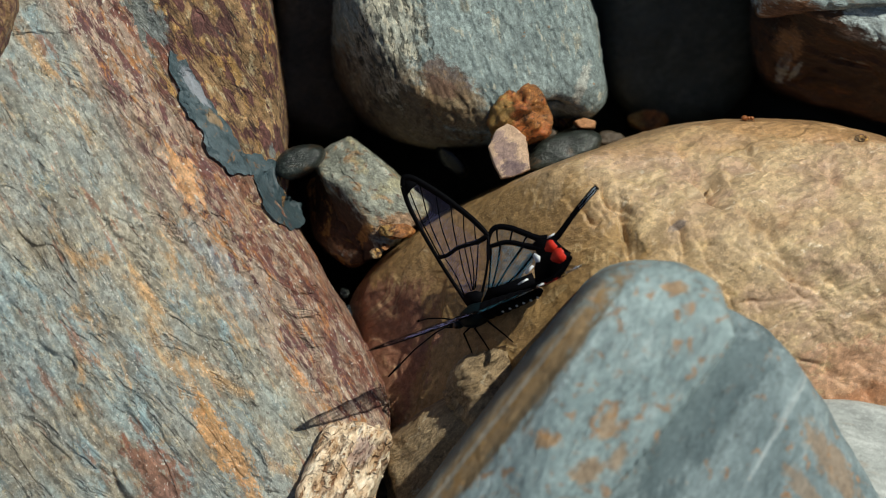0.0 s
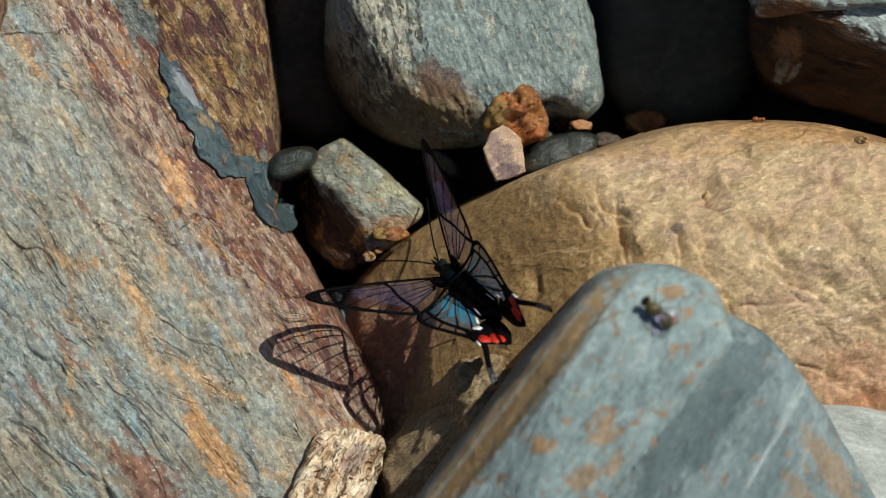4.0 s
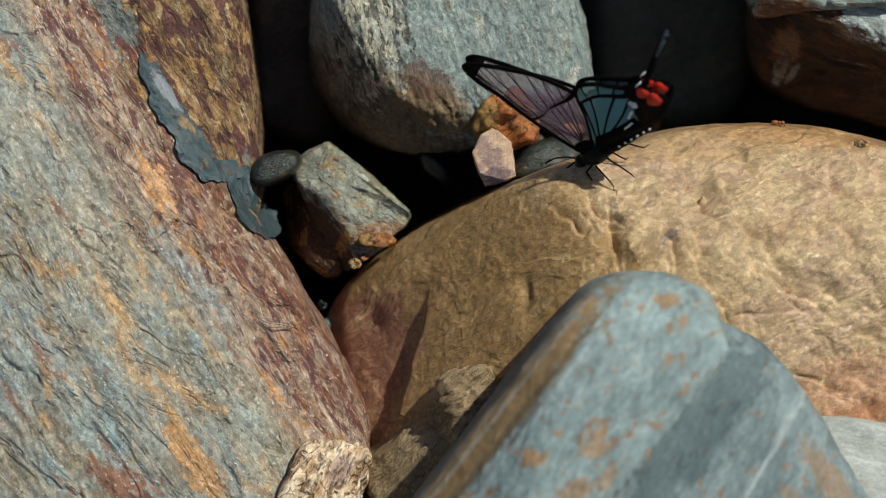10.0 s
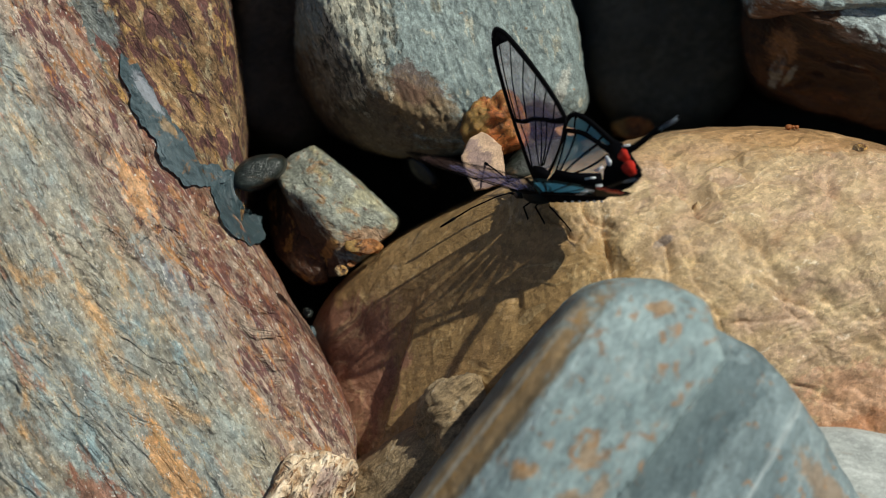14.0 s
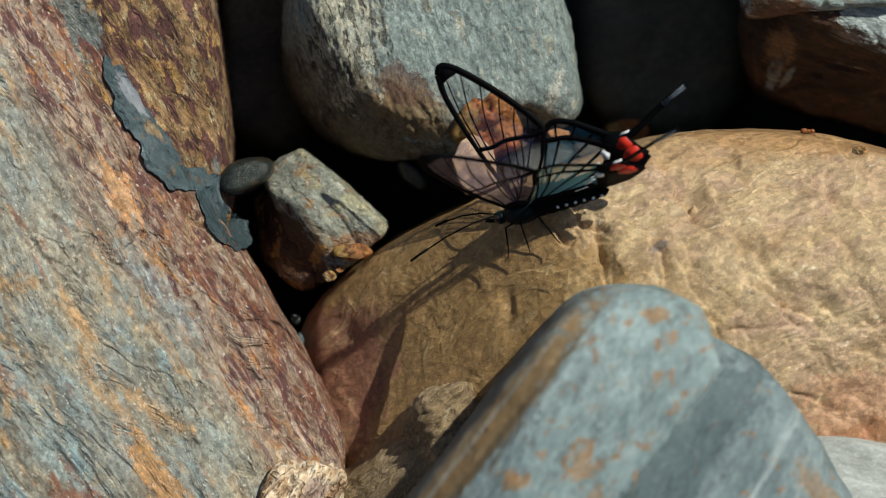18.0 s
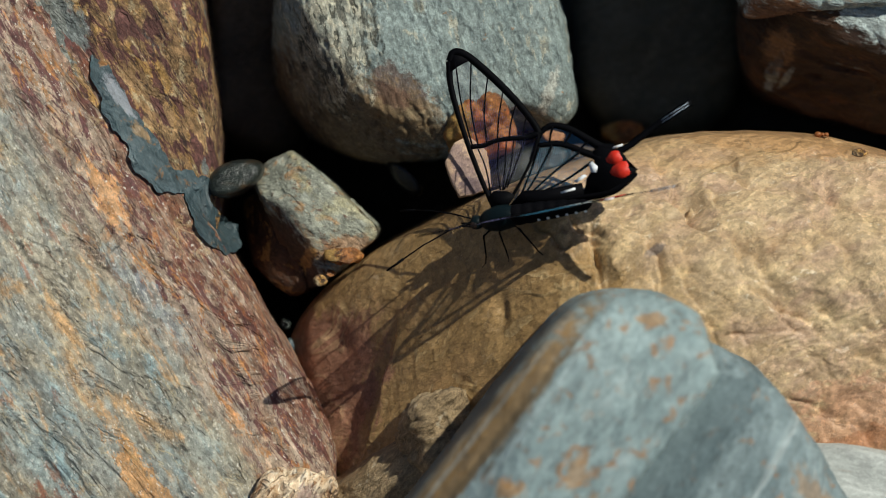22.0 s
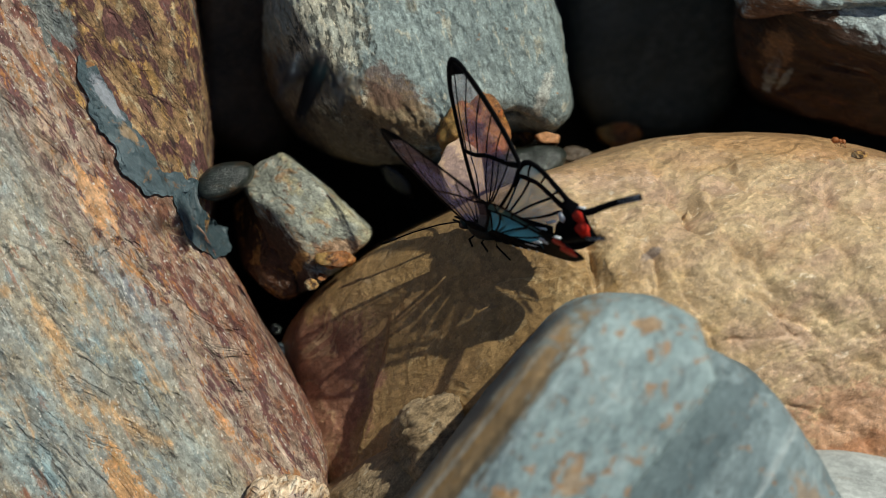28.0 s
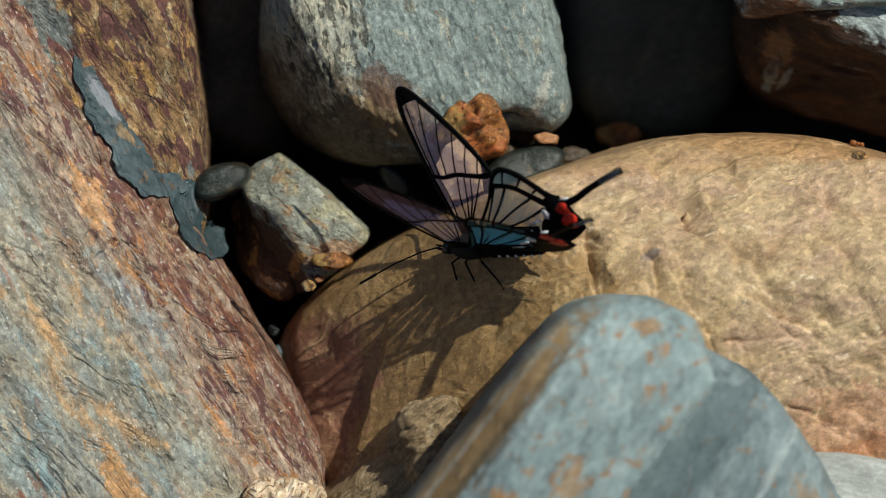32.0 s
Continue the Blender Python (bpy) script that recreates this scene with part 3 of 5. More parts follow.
    ob.matrix_world = VIEW_AXES @ Matrix.Translation(Vector(mid) / 1000)
    return tagged(ob, label, category, "", kind)


# ---- ground ----
def ground_height(x, y):
    """The ground climbs gently away from the viewer and levels out."""
    return -0.015 + 0.30 * np.clip(y, -0.25, 0.35) * np.exp(-(x * x + y * y) / 0.5)


def ground():
    line = np.sign(np.linspace(-1, 1, 161)) * (np.abs(np.linspace(-1, 1, 161)) ** 4 * 60 + np.abs(np.linspace(-1, 1, 161)) * 0.25)
    X, Y = np.meshgrid(line, line)
    pts = np.stack((X.ravel(), Y.ravel(), np.zeros(X.size)), 1)
    pts[:, 2] = ground_height(pts[:, 0], pts[:, 1]) + 0.0025 * rugged(pts * 1000, 14, 4, 4)
    n = len(line)
    faces = [(j * n + i, j * n + i + 1, (j + 1) * n + i + 1, (j + 1) * n + i) for j in range(n - 1) for i in range(n - 1)]
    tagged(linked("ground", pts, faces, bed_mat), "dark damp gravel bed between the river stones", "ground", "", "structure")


ground()

# ---- the stones ----
dice = random.Random(11)
breaks = [(dice.uniform(-62, -15), dice.uniform(-36, 36), dice.uniform(-75, -40) + dice.choice((0, 0, 180)), dice.uniform(1.5, 7), dice.uniform(0.8, 3.0), dice.uniform(0.15, 0.6)) for _ in range(110)]
left_slab = stone(
    "schist_slab", (-57.7, 1.7, -50), [(-45.4, 42.3), (-35, 24.8), (-21.4, 5.5), (-11.5, -7.3), (-7.1, -24.2), (-13.1, -41.4), (-86.4, -68.5), (-118.3, 11.2), (-94.4, 59.1)],
    [((-29, -3.1, -13), (0.33, 0.16, 0.93)), ((-17.9, -7.9, -17), (0.55, 0.25, 0.80)), ((-52.9, -25.4, -5), (0.10, -0.12, 1.0))],
    slab_mat, "large weathered grey schist slab with rusty and purple streaks", p=50, level=8, deep=40, turn=SLAB_ANGLE, stretch=(1, 1, 1.2), front=1.8,
    scars=breaks,
    relief=((0.7, (40, 9, 12), 4, False), (0.28, (10, 2.2, 4), 4, True), (0.10, (2.2, 0.8, 1), 3, False)), seed=1)
brown_rock = stone(
    "rusty_rock", (-35.4, 27.2, -53), [(-46.6, 47.9), (-23.4, 44.7), (-23, 30.4), (-22, 22.4), (-20.4, 15.2), (-21, 7.3), (-27.4, 3.3), (-39.4, 19.2), (-48.2, 35.2)],
    [((-30.6, 20.8, -18), (0.35, 0.10, 0.93)), ((-22.6, 19.2, -25), (0.9, 0.1, 0.5))],
    brown_mat, "ochre and purple-brown mottled rock against the schist slab", p=26, level=6, deep=40, turn=-60,
    relief=((0.5, (18, 8, 8), 4, False), (0.2, (4, 2, 2), 3, True)), seed=2)
corner_rock = stone(
    "dark_brown_rock", (-64.1, 32.8, -25), [(-72.1, 41.5), (-60.5, 41.5), (-60.3, 33.6), (-62.5, 26.8), (-67.3, 22.4), (-72.1, 25.6)],
    [((-62.5, 32, 1), (0.3, 0.1, 1))], brown_mat, "dark rusty stone at the slab's upper corner", p=16, level=5, deep=30, relief=((0.4, 5, 4, False),), seed=20)
def jagged(outline, rough, times, seed):
    """The outline broken into a ragged line by moving midpoints."""
    die = random.Random(seed)
    pts = [Vector(p) for p in outline]
    for k in range(times):
        out = []
        for p, q in zip(pts, pts[1:] + pts[:1]):
            d = q - p
            out += [p, (p + q) / 2 + Vector((-d.y, d.x)) * die.uniform(-rough, rough)]
        pts = out
    return pts


def crust(name, outline, thick, material, label, on, seed):
    """A thin broken plate that lies on the rocks given, its edge ragged and its face stepped."""
    trees = [(o, BVHTree.FromPolygons([o.matrix_world @ v.co for v in o.data.vertices], [tuple(p.vertices) for p in o.data.polygons])) for o in on]
    down = VIEW_AXES.to_3x3() @ Vector((0, 0, -1))

    def lie(u, v):
        hits = [t.ray_cast(from_view(u, v, 60), down)[0] for _, t in trees]
        return max((VIEW_AXES.inverted() @ h).z * 1000 for h in hits if h is not None) if any(h is not None for h in hits) else -30.0

    ring = jagged(outline, 0.16, 3, seed)
    lo = [min(p[k] for p in ring) for k in (0, 1)]
    hi = [max(p[k] for p in ring) for k in (0, 1)]
    grid = [Vector((lo[0] + i * 0.5, lo[1] + j * 0.5)) for i in range(int((hi[0] - lo[0]) / 0.5) + 1) for j in range(int((hi[1] - lo[1]) / 0.5) + 1)]
    verts, _, faces, _, _, _ = geometry.delaunay_2d_cdt(ring + grid, [], [list(range(len(ring)))], 1, 0.01)
    p = np.array([(v.x, v.y, 0.0) for v in verts])
    base = np.array([lie(x, y) for x, y, _ in p])
    # the plate bridges small hollows of the rock below
    near = np.exp(-((p[:, None, :2] - p[None, :, :2]) ** 2).sum(2) / 3.0)
    even = (near @ base) / near.sum(1)
    top = np.maximum(even, base) + thick * (0.75 + 0.5 * np.floor(2.4 * (0.5 + 0.5 * rugged(p + 9 * seed, 3.5, 3, seed))) / 2.4) + 0.10 * rugged(p, 1.1, 3, seed + 2)
    mid = Vector((p[:, 0].mean(), p[:, 1].mean(), top.mean()))
    bm = bmesh.new()
    up = [bm.verts.new((Vector((x, y, z)) - mid) / 1000) for (x, y, _), z in zip(p, top)]
    for f in faces:
        bm.faces.new([up[i] for i in f])
    edges = [e for e in bm.edges if len(e.link_faces) == 1]
    low = {}
    for e in edges:
        for v in e.verts:
            if v not in low:
                low[v] = bm.verts.new(v.co + Vector((0, 0, -(thick + 1.6) / 1000)))
    for e in edges:
        bm.faces.new((e.verts[0], e.verts[1], low[e.verts[1]], low[e.verts[0]]))
    bmesh.ops.recalc_face_normals(bm, faces=bm.faces)
    me = bpy.data.meshes.new(name)
    bm.to_mesh(me)
    bm.free()
    me.materials.append(material)
    ob = new(name, me)
    ob.matrix_world = VIEW_AXES @ Matrix.Translation(mid / 1000)
    return tagged(ob, label, "flake", "slate flakes")


bpy.context.view_layer.update()
crust("slate_flake", [(-38.8, 28.4), (-37.2, 27.4), (-35.2, 24.2), (-32.6, 20.2), (-30.0, 16.4), (-28.6, 14.0), (-26.0, 13.6), (-24.2, 12.2), (-27.4, 10.6), (-30.2, 10.6), (-32.2, 12.6), (-34.0, 16.4), (-36.0, 18.6), (-37.4, 22.6), (-39.0, 25.6)], 0.7,
      crust_mat, "thin blue-grey slate crust with a pale bloom, peeling off", (left_slab, brown_rock), 3)
crust("slate_flake", [(-27.6, 12.6), (-24.6, 12.9), (-23.2, 11.4), (-23.6, 9.4), (-22.6, 7.9), (-20.3, 6.6), (-19.8, 4.2), (-21.6, 2.6), (-23.2, 3.6), (-25.0, 5.2), (-26.4, 8.6)], 0.6,
      flake_mat, "thin dark slate flake with a ragged lower edge", (left_slab, brown_rock), 8)
dice = random.Random(5)
gouges = [(dice.uniform(-13, -3), dice.uniform(24, 42), dice.uniform(-95, -65), dice.uniform(0.35, 0.9), dice.uniform(0.3, 0.6), dice.uniform(0.2, 0.45)) for _ in range(280)]
gouges += [(dice.uniform(-5.5, 7.5), dice.uniform(16.5, 25), dice.uniform(-120, -40), dice.uniform(0.4, 1.3), dice.uniform(0.4, 0.9), dice.uniform(0.12, 0.32)) for _ in range(90)]
gouges += [(dice.uniform(-4, 22), dice.uniform(17, 42), dice.uniform(-100, -50), dice.uniform(0.5, 1.6), dice.uniform(0.4, 0.8), dice.uniform(0.08, 0.3)) for _ in range(60)]
boulder = stone(
    "grey_boulder", (4.5, 33.6, -55), [(-13.1, 51.1), (-15.9, 33), (-15.6, 25), (-12.6, 19), (-6, 15.6), (1.3, 14.6), (14, 16.4), (20.8, 18.3), (23.9, 21.4), (24.6, 26), (24.3, 31.5), (20.8, 36), (17.4, 51.1), (2.9, 59.1)],
    [((6.1, 27.2, -22), (0.10, 0.10, 1)), ((-1.5, 20.0, -20.8), (-0.46, -0.66, 0.36)), ((15.6, 18.8, -25), (0.2, -0.55, 0.8)), ((-10.2, 32, -21), (-0.80, -0.36, 0.36)), ((-12, 20, -40), (-0.7, -0.6, 0.1)),
     ((4, 18.5, -23), (-0.05, -0.9, 0.45)), ((23.4, 27, -25), (0.9, 0.0, 0.5))],
    boulder_mat, "rounded blue-grey river boulder with a pitted sunlit face", p=36, level=8, deep=40, front=1.5, turn=-70, scars=gouges,
    dents=(((16.0, 18.6, -25), (3.0, 1.9, 10), 5.0),),
    relief=((0.5, 16, 4, False), (0.14, (3.2, 1.6, 2), 3, True), (0.06, 0.8, 2, False)), seed=3)
chips = [(37.1, 8.5, -55, 4.0, 3.2, 1.76), (25, 1.7, -80, 4.0, 3.0, 1.6), (22.8, 7.3, -40, 3.5, 2.5, 1.12), (32.8, 1.7, -75, 3.2, 2.0, 0.96), (20.4, 4.5, -30, 3.5, 2.0, 0.96),
         (49.1, -4.7, -40, 6.0, 5.0, 1.44), (55.5, 3.3, -60, 5.0, 4.0, 1.12), (46.7, 11.2, -15, 7.0, 3.0, 1.12), (57.1, 8.8, -20, 6.0, 3.0, 1.12), (43.5, 3.3, -50, 4.0, 3.0, 1.12)]
dice = random.Random(3)
for _ in range(150):
    chips.append((dice.uniform(21, 75), dice.uniform(-24, 16), dice.uniform(-85, 5), dice.uniform(0.7, 4.0), dice.uniform(0.8, 4.0), dice.uniform(0.2, 0.8)))
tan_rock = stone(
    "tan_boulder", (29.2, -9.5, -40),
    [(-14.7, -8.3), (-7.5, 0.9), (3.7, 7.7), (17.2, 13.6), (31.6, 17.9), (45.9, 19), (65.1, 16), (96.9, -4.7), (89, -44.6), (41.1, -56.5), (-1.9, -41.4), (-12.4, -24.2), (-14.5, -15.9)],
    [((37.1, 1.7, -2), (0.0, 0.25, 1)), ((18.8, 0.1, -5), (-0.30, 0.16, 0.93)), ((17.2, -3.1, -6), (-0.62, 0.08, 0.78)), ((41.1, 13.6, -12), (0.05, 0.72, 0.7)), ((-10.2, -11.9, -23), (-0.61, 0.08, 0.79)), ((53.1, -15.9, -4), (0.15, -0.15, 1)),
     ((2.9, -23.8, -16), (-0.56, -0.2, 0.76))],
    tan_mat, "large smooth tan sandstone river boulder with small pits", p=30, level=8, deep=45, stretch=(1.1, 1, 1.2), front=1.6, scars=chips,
    relief=((0.45, 22, 2, False), (0.16, (9, 6, 6), 3, False), (0.06, (5, 3.5, 4), 3, True), (0.025, 0.9, 2, False)),
    dents=(((37.5, 7.7, -4), (2.5, 1.5, 9), 0.9), ((24.8, 3.3, -3), (1.2, 4, 9), 0.7), ((13.6, -4.7, -5), (0.7, 2.2, 9), 0.8), ((-8.3, -8.3, -20), (1.8, 2.4, 12), 1.0)),
    steps=(((-2.2, -13.2, 0), (-0.97, 0.24), 2.0, 1.0, -0.5),), seed=4)
front_stone = stone(
    "slate_boulder", (23.6, -33.4, -5), [(-4.9, -36.6), (7.7, -19.7), (21.4, -3.4), (25.2, -1.7), (33.6, -1.8), (38.6, -4.9), (39.9, -9.5), (6.2, -52.5), (-14.7, -52.5)],
    [((23.6, -20.6, 30), (-0.10, 0.15, 1)), ((13.6, -20.6, 27.5), (-0.62, 0.20, 0.75)), ((29.2, -3.6, 24), (0.05, 0.75, 0.65))],
    front_mat, "blue-grey slate boulder with rust flecks, close to the viewer", p=46, level=7, deep=40, turn=60,
    relief=((0.35, (20, 9, 9), 3, False), (0.12, 3, 3, False)), seed=5)
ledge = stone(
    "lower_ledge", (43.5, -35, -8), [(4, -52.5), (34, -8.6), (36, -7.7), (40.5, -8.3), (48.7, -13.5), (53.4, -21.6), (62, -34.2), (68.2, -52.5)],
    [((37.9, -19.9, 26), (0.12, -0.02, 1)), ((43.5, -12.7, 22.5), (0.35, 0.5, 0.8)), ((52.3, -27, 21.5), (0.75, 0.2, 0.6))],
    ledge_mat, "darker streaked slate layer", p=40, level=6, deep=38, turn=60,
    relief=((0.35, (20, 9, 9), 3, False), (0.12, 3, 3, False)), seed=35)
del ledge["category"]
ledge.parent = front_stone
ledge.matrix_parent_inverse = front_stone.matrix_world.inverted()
pale_stone = stone(
    "pale_stone", (61.9, -32.6, -12), [(49.1, -20.6), (54.7, -21.1), (62.5, -21.9), (73, -25.4), (74.6, -44.6), (50.7, -44.6)],
    [((58.7, -27, 2), (0.1, 0.2, 1))], pale_mat, "pale grey streaked stone wedged behind the slate boulder", p=20, level=5, deep=35, relief=((0.3, 8, 3, False),), seed=6)
green_stone = stone(
    "greenish_stone", (-9.2, 6.5, -38), [(-18.4, 12.3), (-16.4, 14.7), (-12.9, 16.2), (-10.4, 13.9), (-5.6, 10.4), (-1.8, 7.2), (-2.3, 3.9), (-6.5, 1.2), (-10.0, -2.2), (-12.6, -1.2), (-14.6, 3.0), (-17.0, 8.6)],
    [((-9.9, 8.1, -24), (0.15, 0.25, 1)), ((-13.6, 6.6, -25.4), (-0.66, -0.48, 0.52)), ((-7.5, 0.9, -25.5), (0.15, -0.15, 0.97)), ((-13.1, 13.2, -27), (-0.35, 0.6, 0.75))],
    green_mat, "angular pale green-grey stone with rusty patches", p=44, level=6, deep=20, relief=((0.35, 5, 4, False), (0.12, 1.5, 3, True)), seed=7)
# Separate piece added for the greenish stone's dark left face.
green_side = stone(
    "brown_wedge_stone", (-15.5, 3.3, -45), [(-19.9, 9.8), (-16.3, 11.6), (-11.5, 3.3), (-10.8, -2), (-13.7, -2.8), (-18.7, 1.7)],
    [((-15.5, 4.1, -29), (-0.5, -0.2, 1)), ((-17.9, 3.3, -33), (-0.9, 0, 0.4))], wedge_mat, "dark wet brown stone wedged below the greenish stone", p=20, level=5, deep=18, relief=((0.4, 4, 4, False),), seed=8)
black_pebble = stone(
    "black_pebble", (1.3, 12.7, -40), [(-1.4, 14.6), (-0.3, 15.5), (1.8, 14.1), (3.8, 11.6), (3.3, 10.1), (1.3, 10.8), (-0.6, 12.5)],
    [((1, 13, -33), (-0.35, -0.3, 1))], wet_mat, "shiny wet black pebble in the gap", p=7, level=5, deep=10, relief=((0.1, 4, 3, False),), category="pebble", seed=44)
pebble = stone(
    "grey_pebble", (-20.6, 12.4, -26), [(-24.6, 11.6), (-23.6, 13.6), (-20.2, 15.2), (-17, 14.9), (-16.6, 13.2), (-18.4, 11.2), (-21.4, 9.8), (-23.8, 10)],
    [((-20.6, 12.6, -19.5), (0, 0.2, 1))], pebble_mat, "small smooth dark grey pebble beside the rusty rock", p=6, level=5, deep=10, relief=((0.15, 4, 3, False),), category="pebble", seed=9)
orange_stone = stone(
    "orange_stone", (11.2, 19.4, -31), [(6.8, 18.2), (8, 21.2), (9.8, 22.8), (11.4, 23.8), (13, 23), (14.5, 21), (15.5, 19), (14.8, 16.4), (11, 15.2), (7.6, 16)],
    [((9.6, 19.8, -20), (-0.62, 0.05, 0.78)), ((12.4, 21.6, -20.5), (0.30, 0.60, 0.72)), ((13.6, 18.6, -21), (0.72, -0.12, 0.66)), ((11, 17.4, -21.4), (-0.05, -0.72, 0.68)), ((10, 22, -21.6), (-0.3, 0.75, 0.6))],
    orange_mat, "small jagged rust-orange stone against the grey boulder", p=130, level=6, deep=12, relief=((0.42, 3.2, 3, True), (0.14, 1.0, 3, False)),
    scars=((12.0, 20.8, -50, 2.6, 1.8, 1.3), (13.4, 19.0, -70, 2.0, 1.4, 1.1), (9.4, 20.6, 60, 2.2, 1.6, 0.9), (11.2, 18.2, 20, 2.0, 1.2, 0.9), (14.2, 20.4, -30, 1.2, 1.0, 0.8)), seed=10)
pink_stone = stone(
    "pinkish_chip", (9.1, 13.8, -24), [(6.6, 14.6), (7.6, 17), (9.2, 18), (10.4, 17.3), (11.8, 16), (12.2, 13.4), (12.4, 11.4), (10.2, 10.4), (8.3, 10), (7.2, 12.2)],
    [((9.1, 13.8, -18), (0.05, 0.25, 1))], pink_mat, "small upright pinkish-brown stone chip", p=120, level=6, deep=6, relief=((0.16, 3.0, 3, False), (0.07, 0.8, 2, False)), seed=11)
flat_stone = stone(
    "flat_grey_stone", (17.6, 14.3, -34), [(11.6, 13), (15.2, 16.3), (20.4, 17.6), (23.3, 16.3), (22.2, 14), (16.4, 11.7), (12.1, 10.9)],
    [((17.6, 14.6, -26), (0, 0.3, 1))], pebble_mat, "flat smooth dark grey pebble behind the tan boulder", p=9, level=5, deep=12, relief=((0.15, 4, 3, False),), category="pebble", seed=12)
small_orange = stone(
    "orange_pebble", (20.4, 18, -30), [(18.7, 18.3), (20.1, 18.9), (22, 18.3), (21.8, 17.3), (19.6, 17.4)],
    [((20.4, 18.2, -27), (0, 0.2, 1))], peach_mat, "tiny pale orange pebble beside the boulder", p=16, level=5, deep=6, relief=((0.16, 1.5, 3, False),), category="pebble", seed=13)
low_tan = stone(
    "brown_cobble", (2.1, -31, -30), [(-8.9, -28.6), (-3.9, -23.7), (1.3, -20.8), (7.7, -19.9), (14, -25.4), (14, -41.4), (4.5, -44.6), (-5.1, -43)],
    [((1.3, -27, -12), (-0.46, 0.0, 0.88)), ((2.9, -21.8, -12), (-0.1, 0.8, 0.6))], cobble_mat, "rough brown cobble leaning against the tan boulder", p=26, level=6, deep=25, turn=40,
    relief=((0.6, 7, 4, False), (0.25, (4, 1.2, 2), 3, True)), seed=14)
knob = stone(
    "tan_chip", (5.7, -20.6, -16), [(1.9, -18.4), (3.8, -16.5), (7.7, -15.4), (9.4, -16.7), (10.2, -20.6), (6.2, -24.6), (3.3, -23.7), (1.3, -21.6)],
    [((5.7, -19.9, -8), (0.05, 0.2, 1)), ((2.5, -20.6, -11), (-0.8, -0.1, 0.5))], cobble_mat, "small tan stone chip on the brown cobble", p=24, level=6, deep=8, relief=((0.9, 4, 4, True), (0.2, 1.2, 3, True)), seed=34)
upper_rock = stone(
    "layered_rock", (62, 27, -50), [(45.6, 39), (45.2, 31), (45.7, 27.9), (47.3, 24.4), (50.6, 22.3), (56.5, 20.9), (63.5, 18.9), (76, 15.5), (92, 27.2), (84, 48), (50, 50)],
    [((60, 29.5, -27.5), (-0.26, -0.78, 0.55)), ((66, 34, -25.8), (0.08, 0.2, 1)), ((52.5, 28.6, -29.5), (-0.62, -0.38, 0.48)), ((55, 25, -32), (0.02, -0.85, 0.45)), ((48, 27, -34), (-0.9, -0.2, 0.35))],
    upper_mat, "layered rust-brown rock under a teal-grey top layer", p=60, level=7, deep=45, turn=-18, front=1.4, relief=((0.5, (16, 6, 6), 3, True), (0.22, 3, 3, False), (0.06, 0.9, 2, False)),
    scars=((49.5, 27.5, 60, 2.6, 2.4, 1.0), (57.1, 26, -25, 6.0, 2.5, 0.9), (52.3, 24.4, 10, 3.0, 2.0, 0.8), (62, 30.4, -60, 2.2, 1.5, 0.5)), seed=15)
cap = stone(
    "upper_layer", (62, 38, -36), [(43.8, 52), (45.0, 38), (45.2, 33), (46.6, 31), (51, 30.7), (56.4, 31.2), (59, 32.6), (66, 35.5), (84, 37), (80, 54), (60, 58)],
    [((58.9, 33.4, -22), (0.06, 0.2, 1)), ((52.5, 35.4, -22.3), (-0.17, -0.80, 0.52)), ((46.4, 36.5, -24), (-0.72, -0.3, 0.6)), ((61.5, 34.2, -22.2), (0.3, -0.5, 0.7))],
    cap_mat, "teal-grey top layer with rusty stains", p=60, level=7, deep=9, turn=-18, front=1.4, relief=((0.45, (14, 5, 5), 3, True), (0.2, 3, 3, False), (0.06, 0.9, 2, False)),
    scars=((60, 33, -50, 2.5, 2.0, 0.9), (55, 34.6, -20, 3, 1.4, 0.5)), seed=51)
del cap["category"]
cap.parent = upper_rock
cap.matrix_parent_inverse = upper_rock.matrix_world.inverted()
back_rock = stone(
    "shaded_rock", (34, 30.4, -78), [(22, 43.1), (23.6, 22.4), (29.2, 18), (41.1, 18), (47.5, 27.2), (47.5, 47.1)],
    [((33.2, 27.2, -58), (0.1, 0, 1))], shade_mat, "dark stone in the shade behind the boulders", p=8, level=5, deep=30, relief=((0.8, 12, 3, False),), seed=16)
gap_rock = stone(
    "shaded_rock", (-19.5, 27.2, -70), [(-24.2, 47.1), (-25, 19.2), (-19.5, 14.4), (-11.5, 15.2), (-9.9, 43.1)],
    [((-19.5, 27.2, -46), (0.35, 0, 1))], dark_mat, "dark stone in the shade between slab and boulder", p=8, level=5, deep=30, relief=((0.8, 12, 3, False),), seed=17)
# Added out of view to block the sun from the gap.
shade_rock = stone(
    "unseen_boulder", (65.1, 68.6, -45), [(32.8, 68.6), (33.6, 47.9), (37.9, 44.9), (69, 50.3), (96.9, 51.9), (112.9, 83), (73, 98.9), (41.1, 91)],
    [((57.1, 67, -8), (0, 0.05, 1))], boulder_mat, "tall grey boulder that shades the gap", p=24, level=5, deep=70, relief=((0.8, 20, 4, False),), seed=18)
bark = stone(
    "bark_chip", (-13.5, -31, -17), [(-16.2, -24.9), (-13.6, -24.2), (-11.6, -25.0), (-9.4, -24.9), (-7.0, -28.2), (-8.6, -31.4), (-10.4, -36), (-12, -41.4), (-21.6, -41.4), (-19.2, -32)],
    [((-13.5, -30.2, -11), (0.22, 0.30, 0.93))], bark_mat, "chip of pale weathered bark on the slab", p=36, level=6, deep=5, turn=60,
    relief=((0.5, (8, 1.8, 2), 3, True), (0.35, 2.2, 4, False)), category="bark", seed=19)


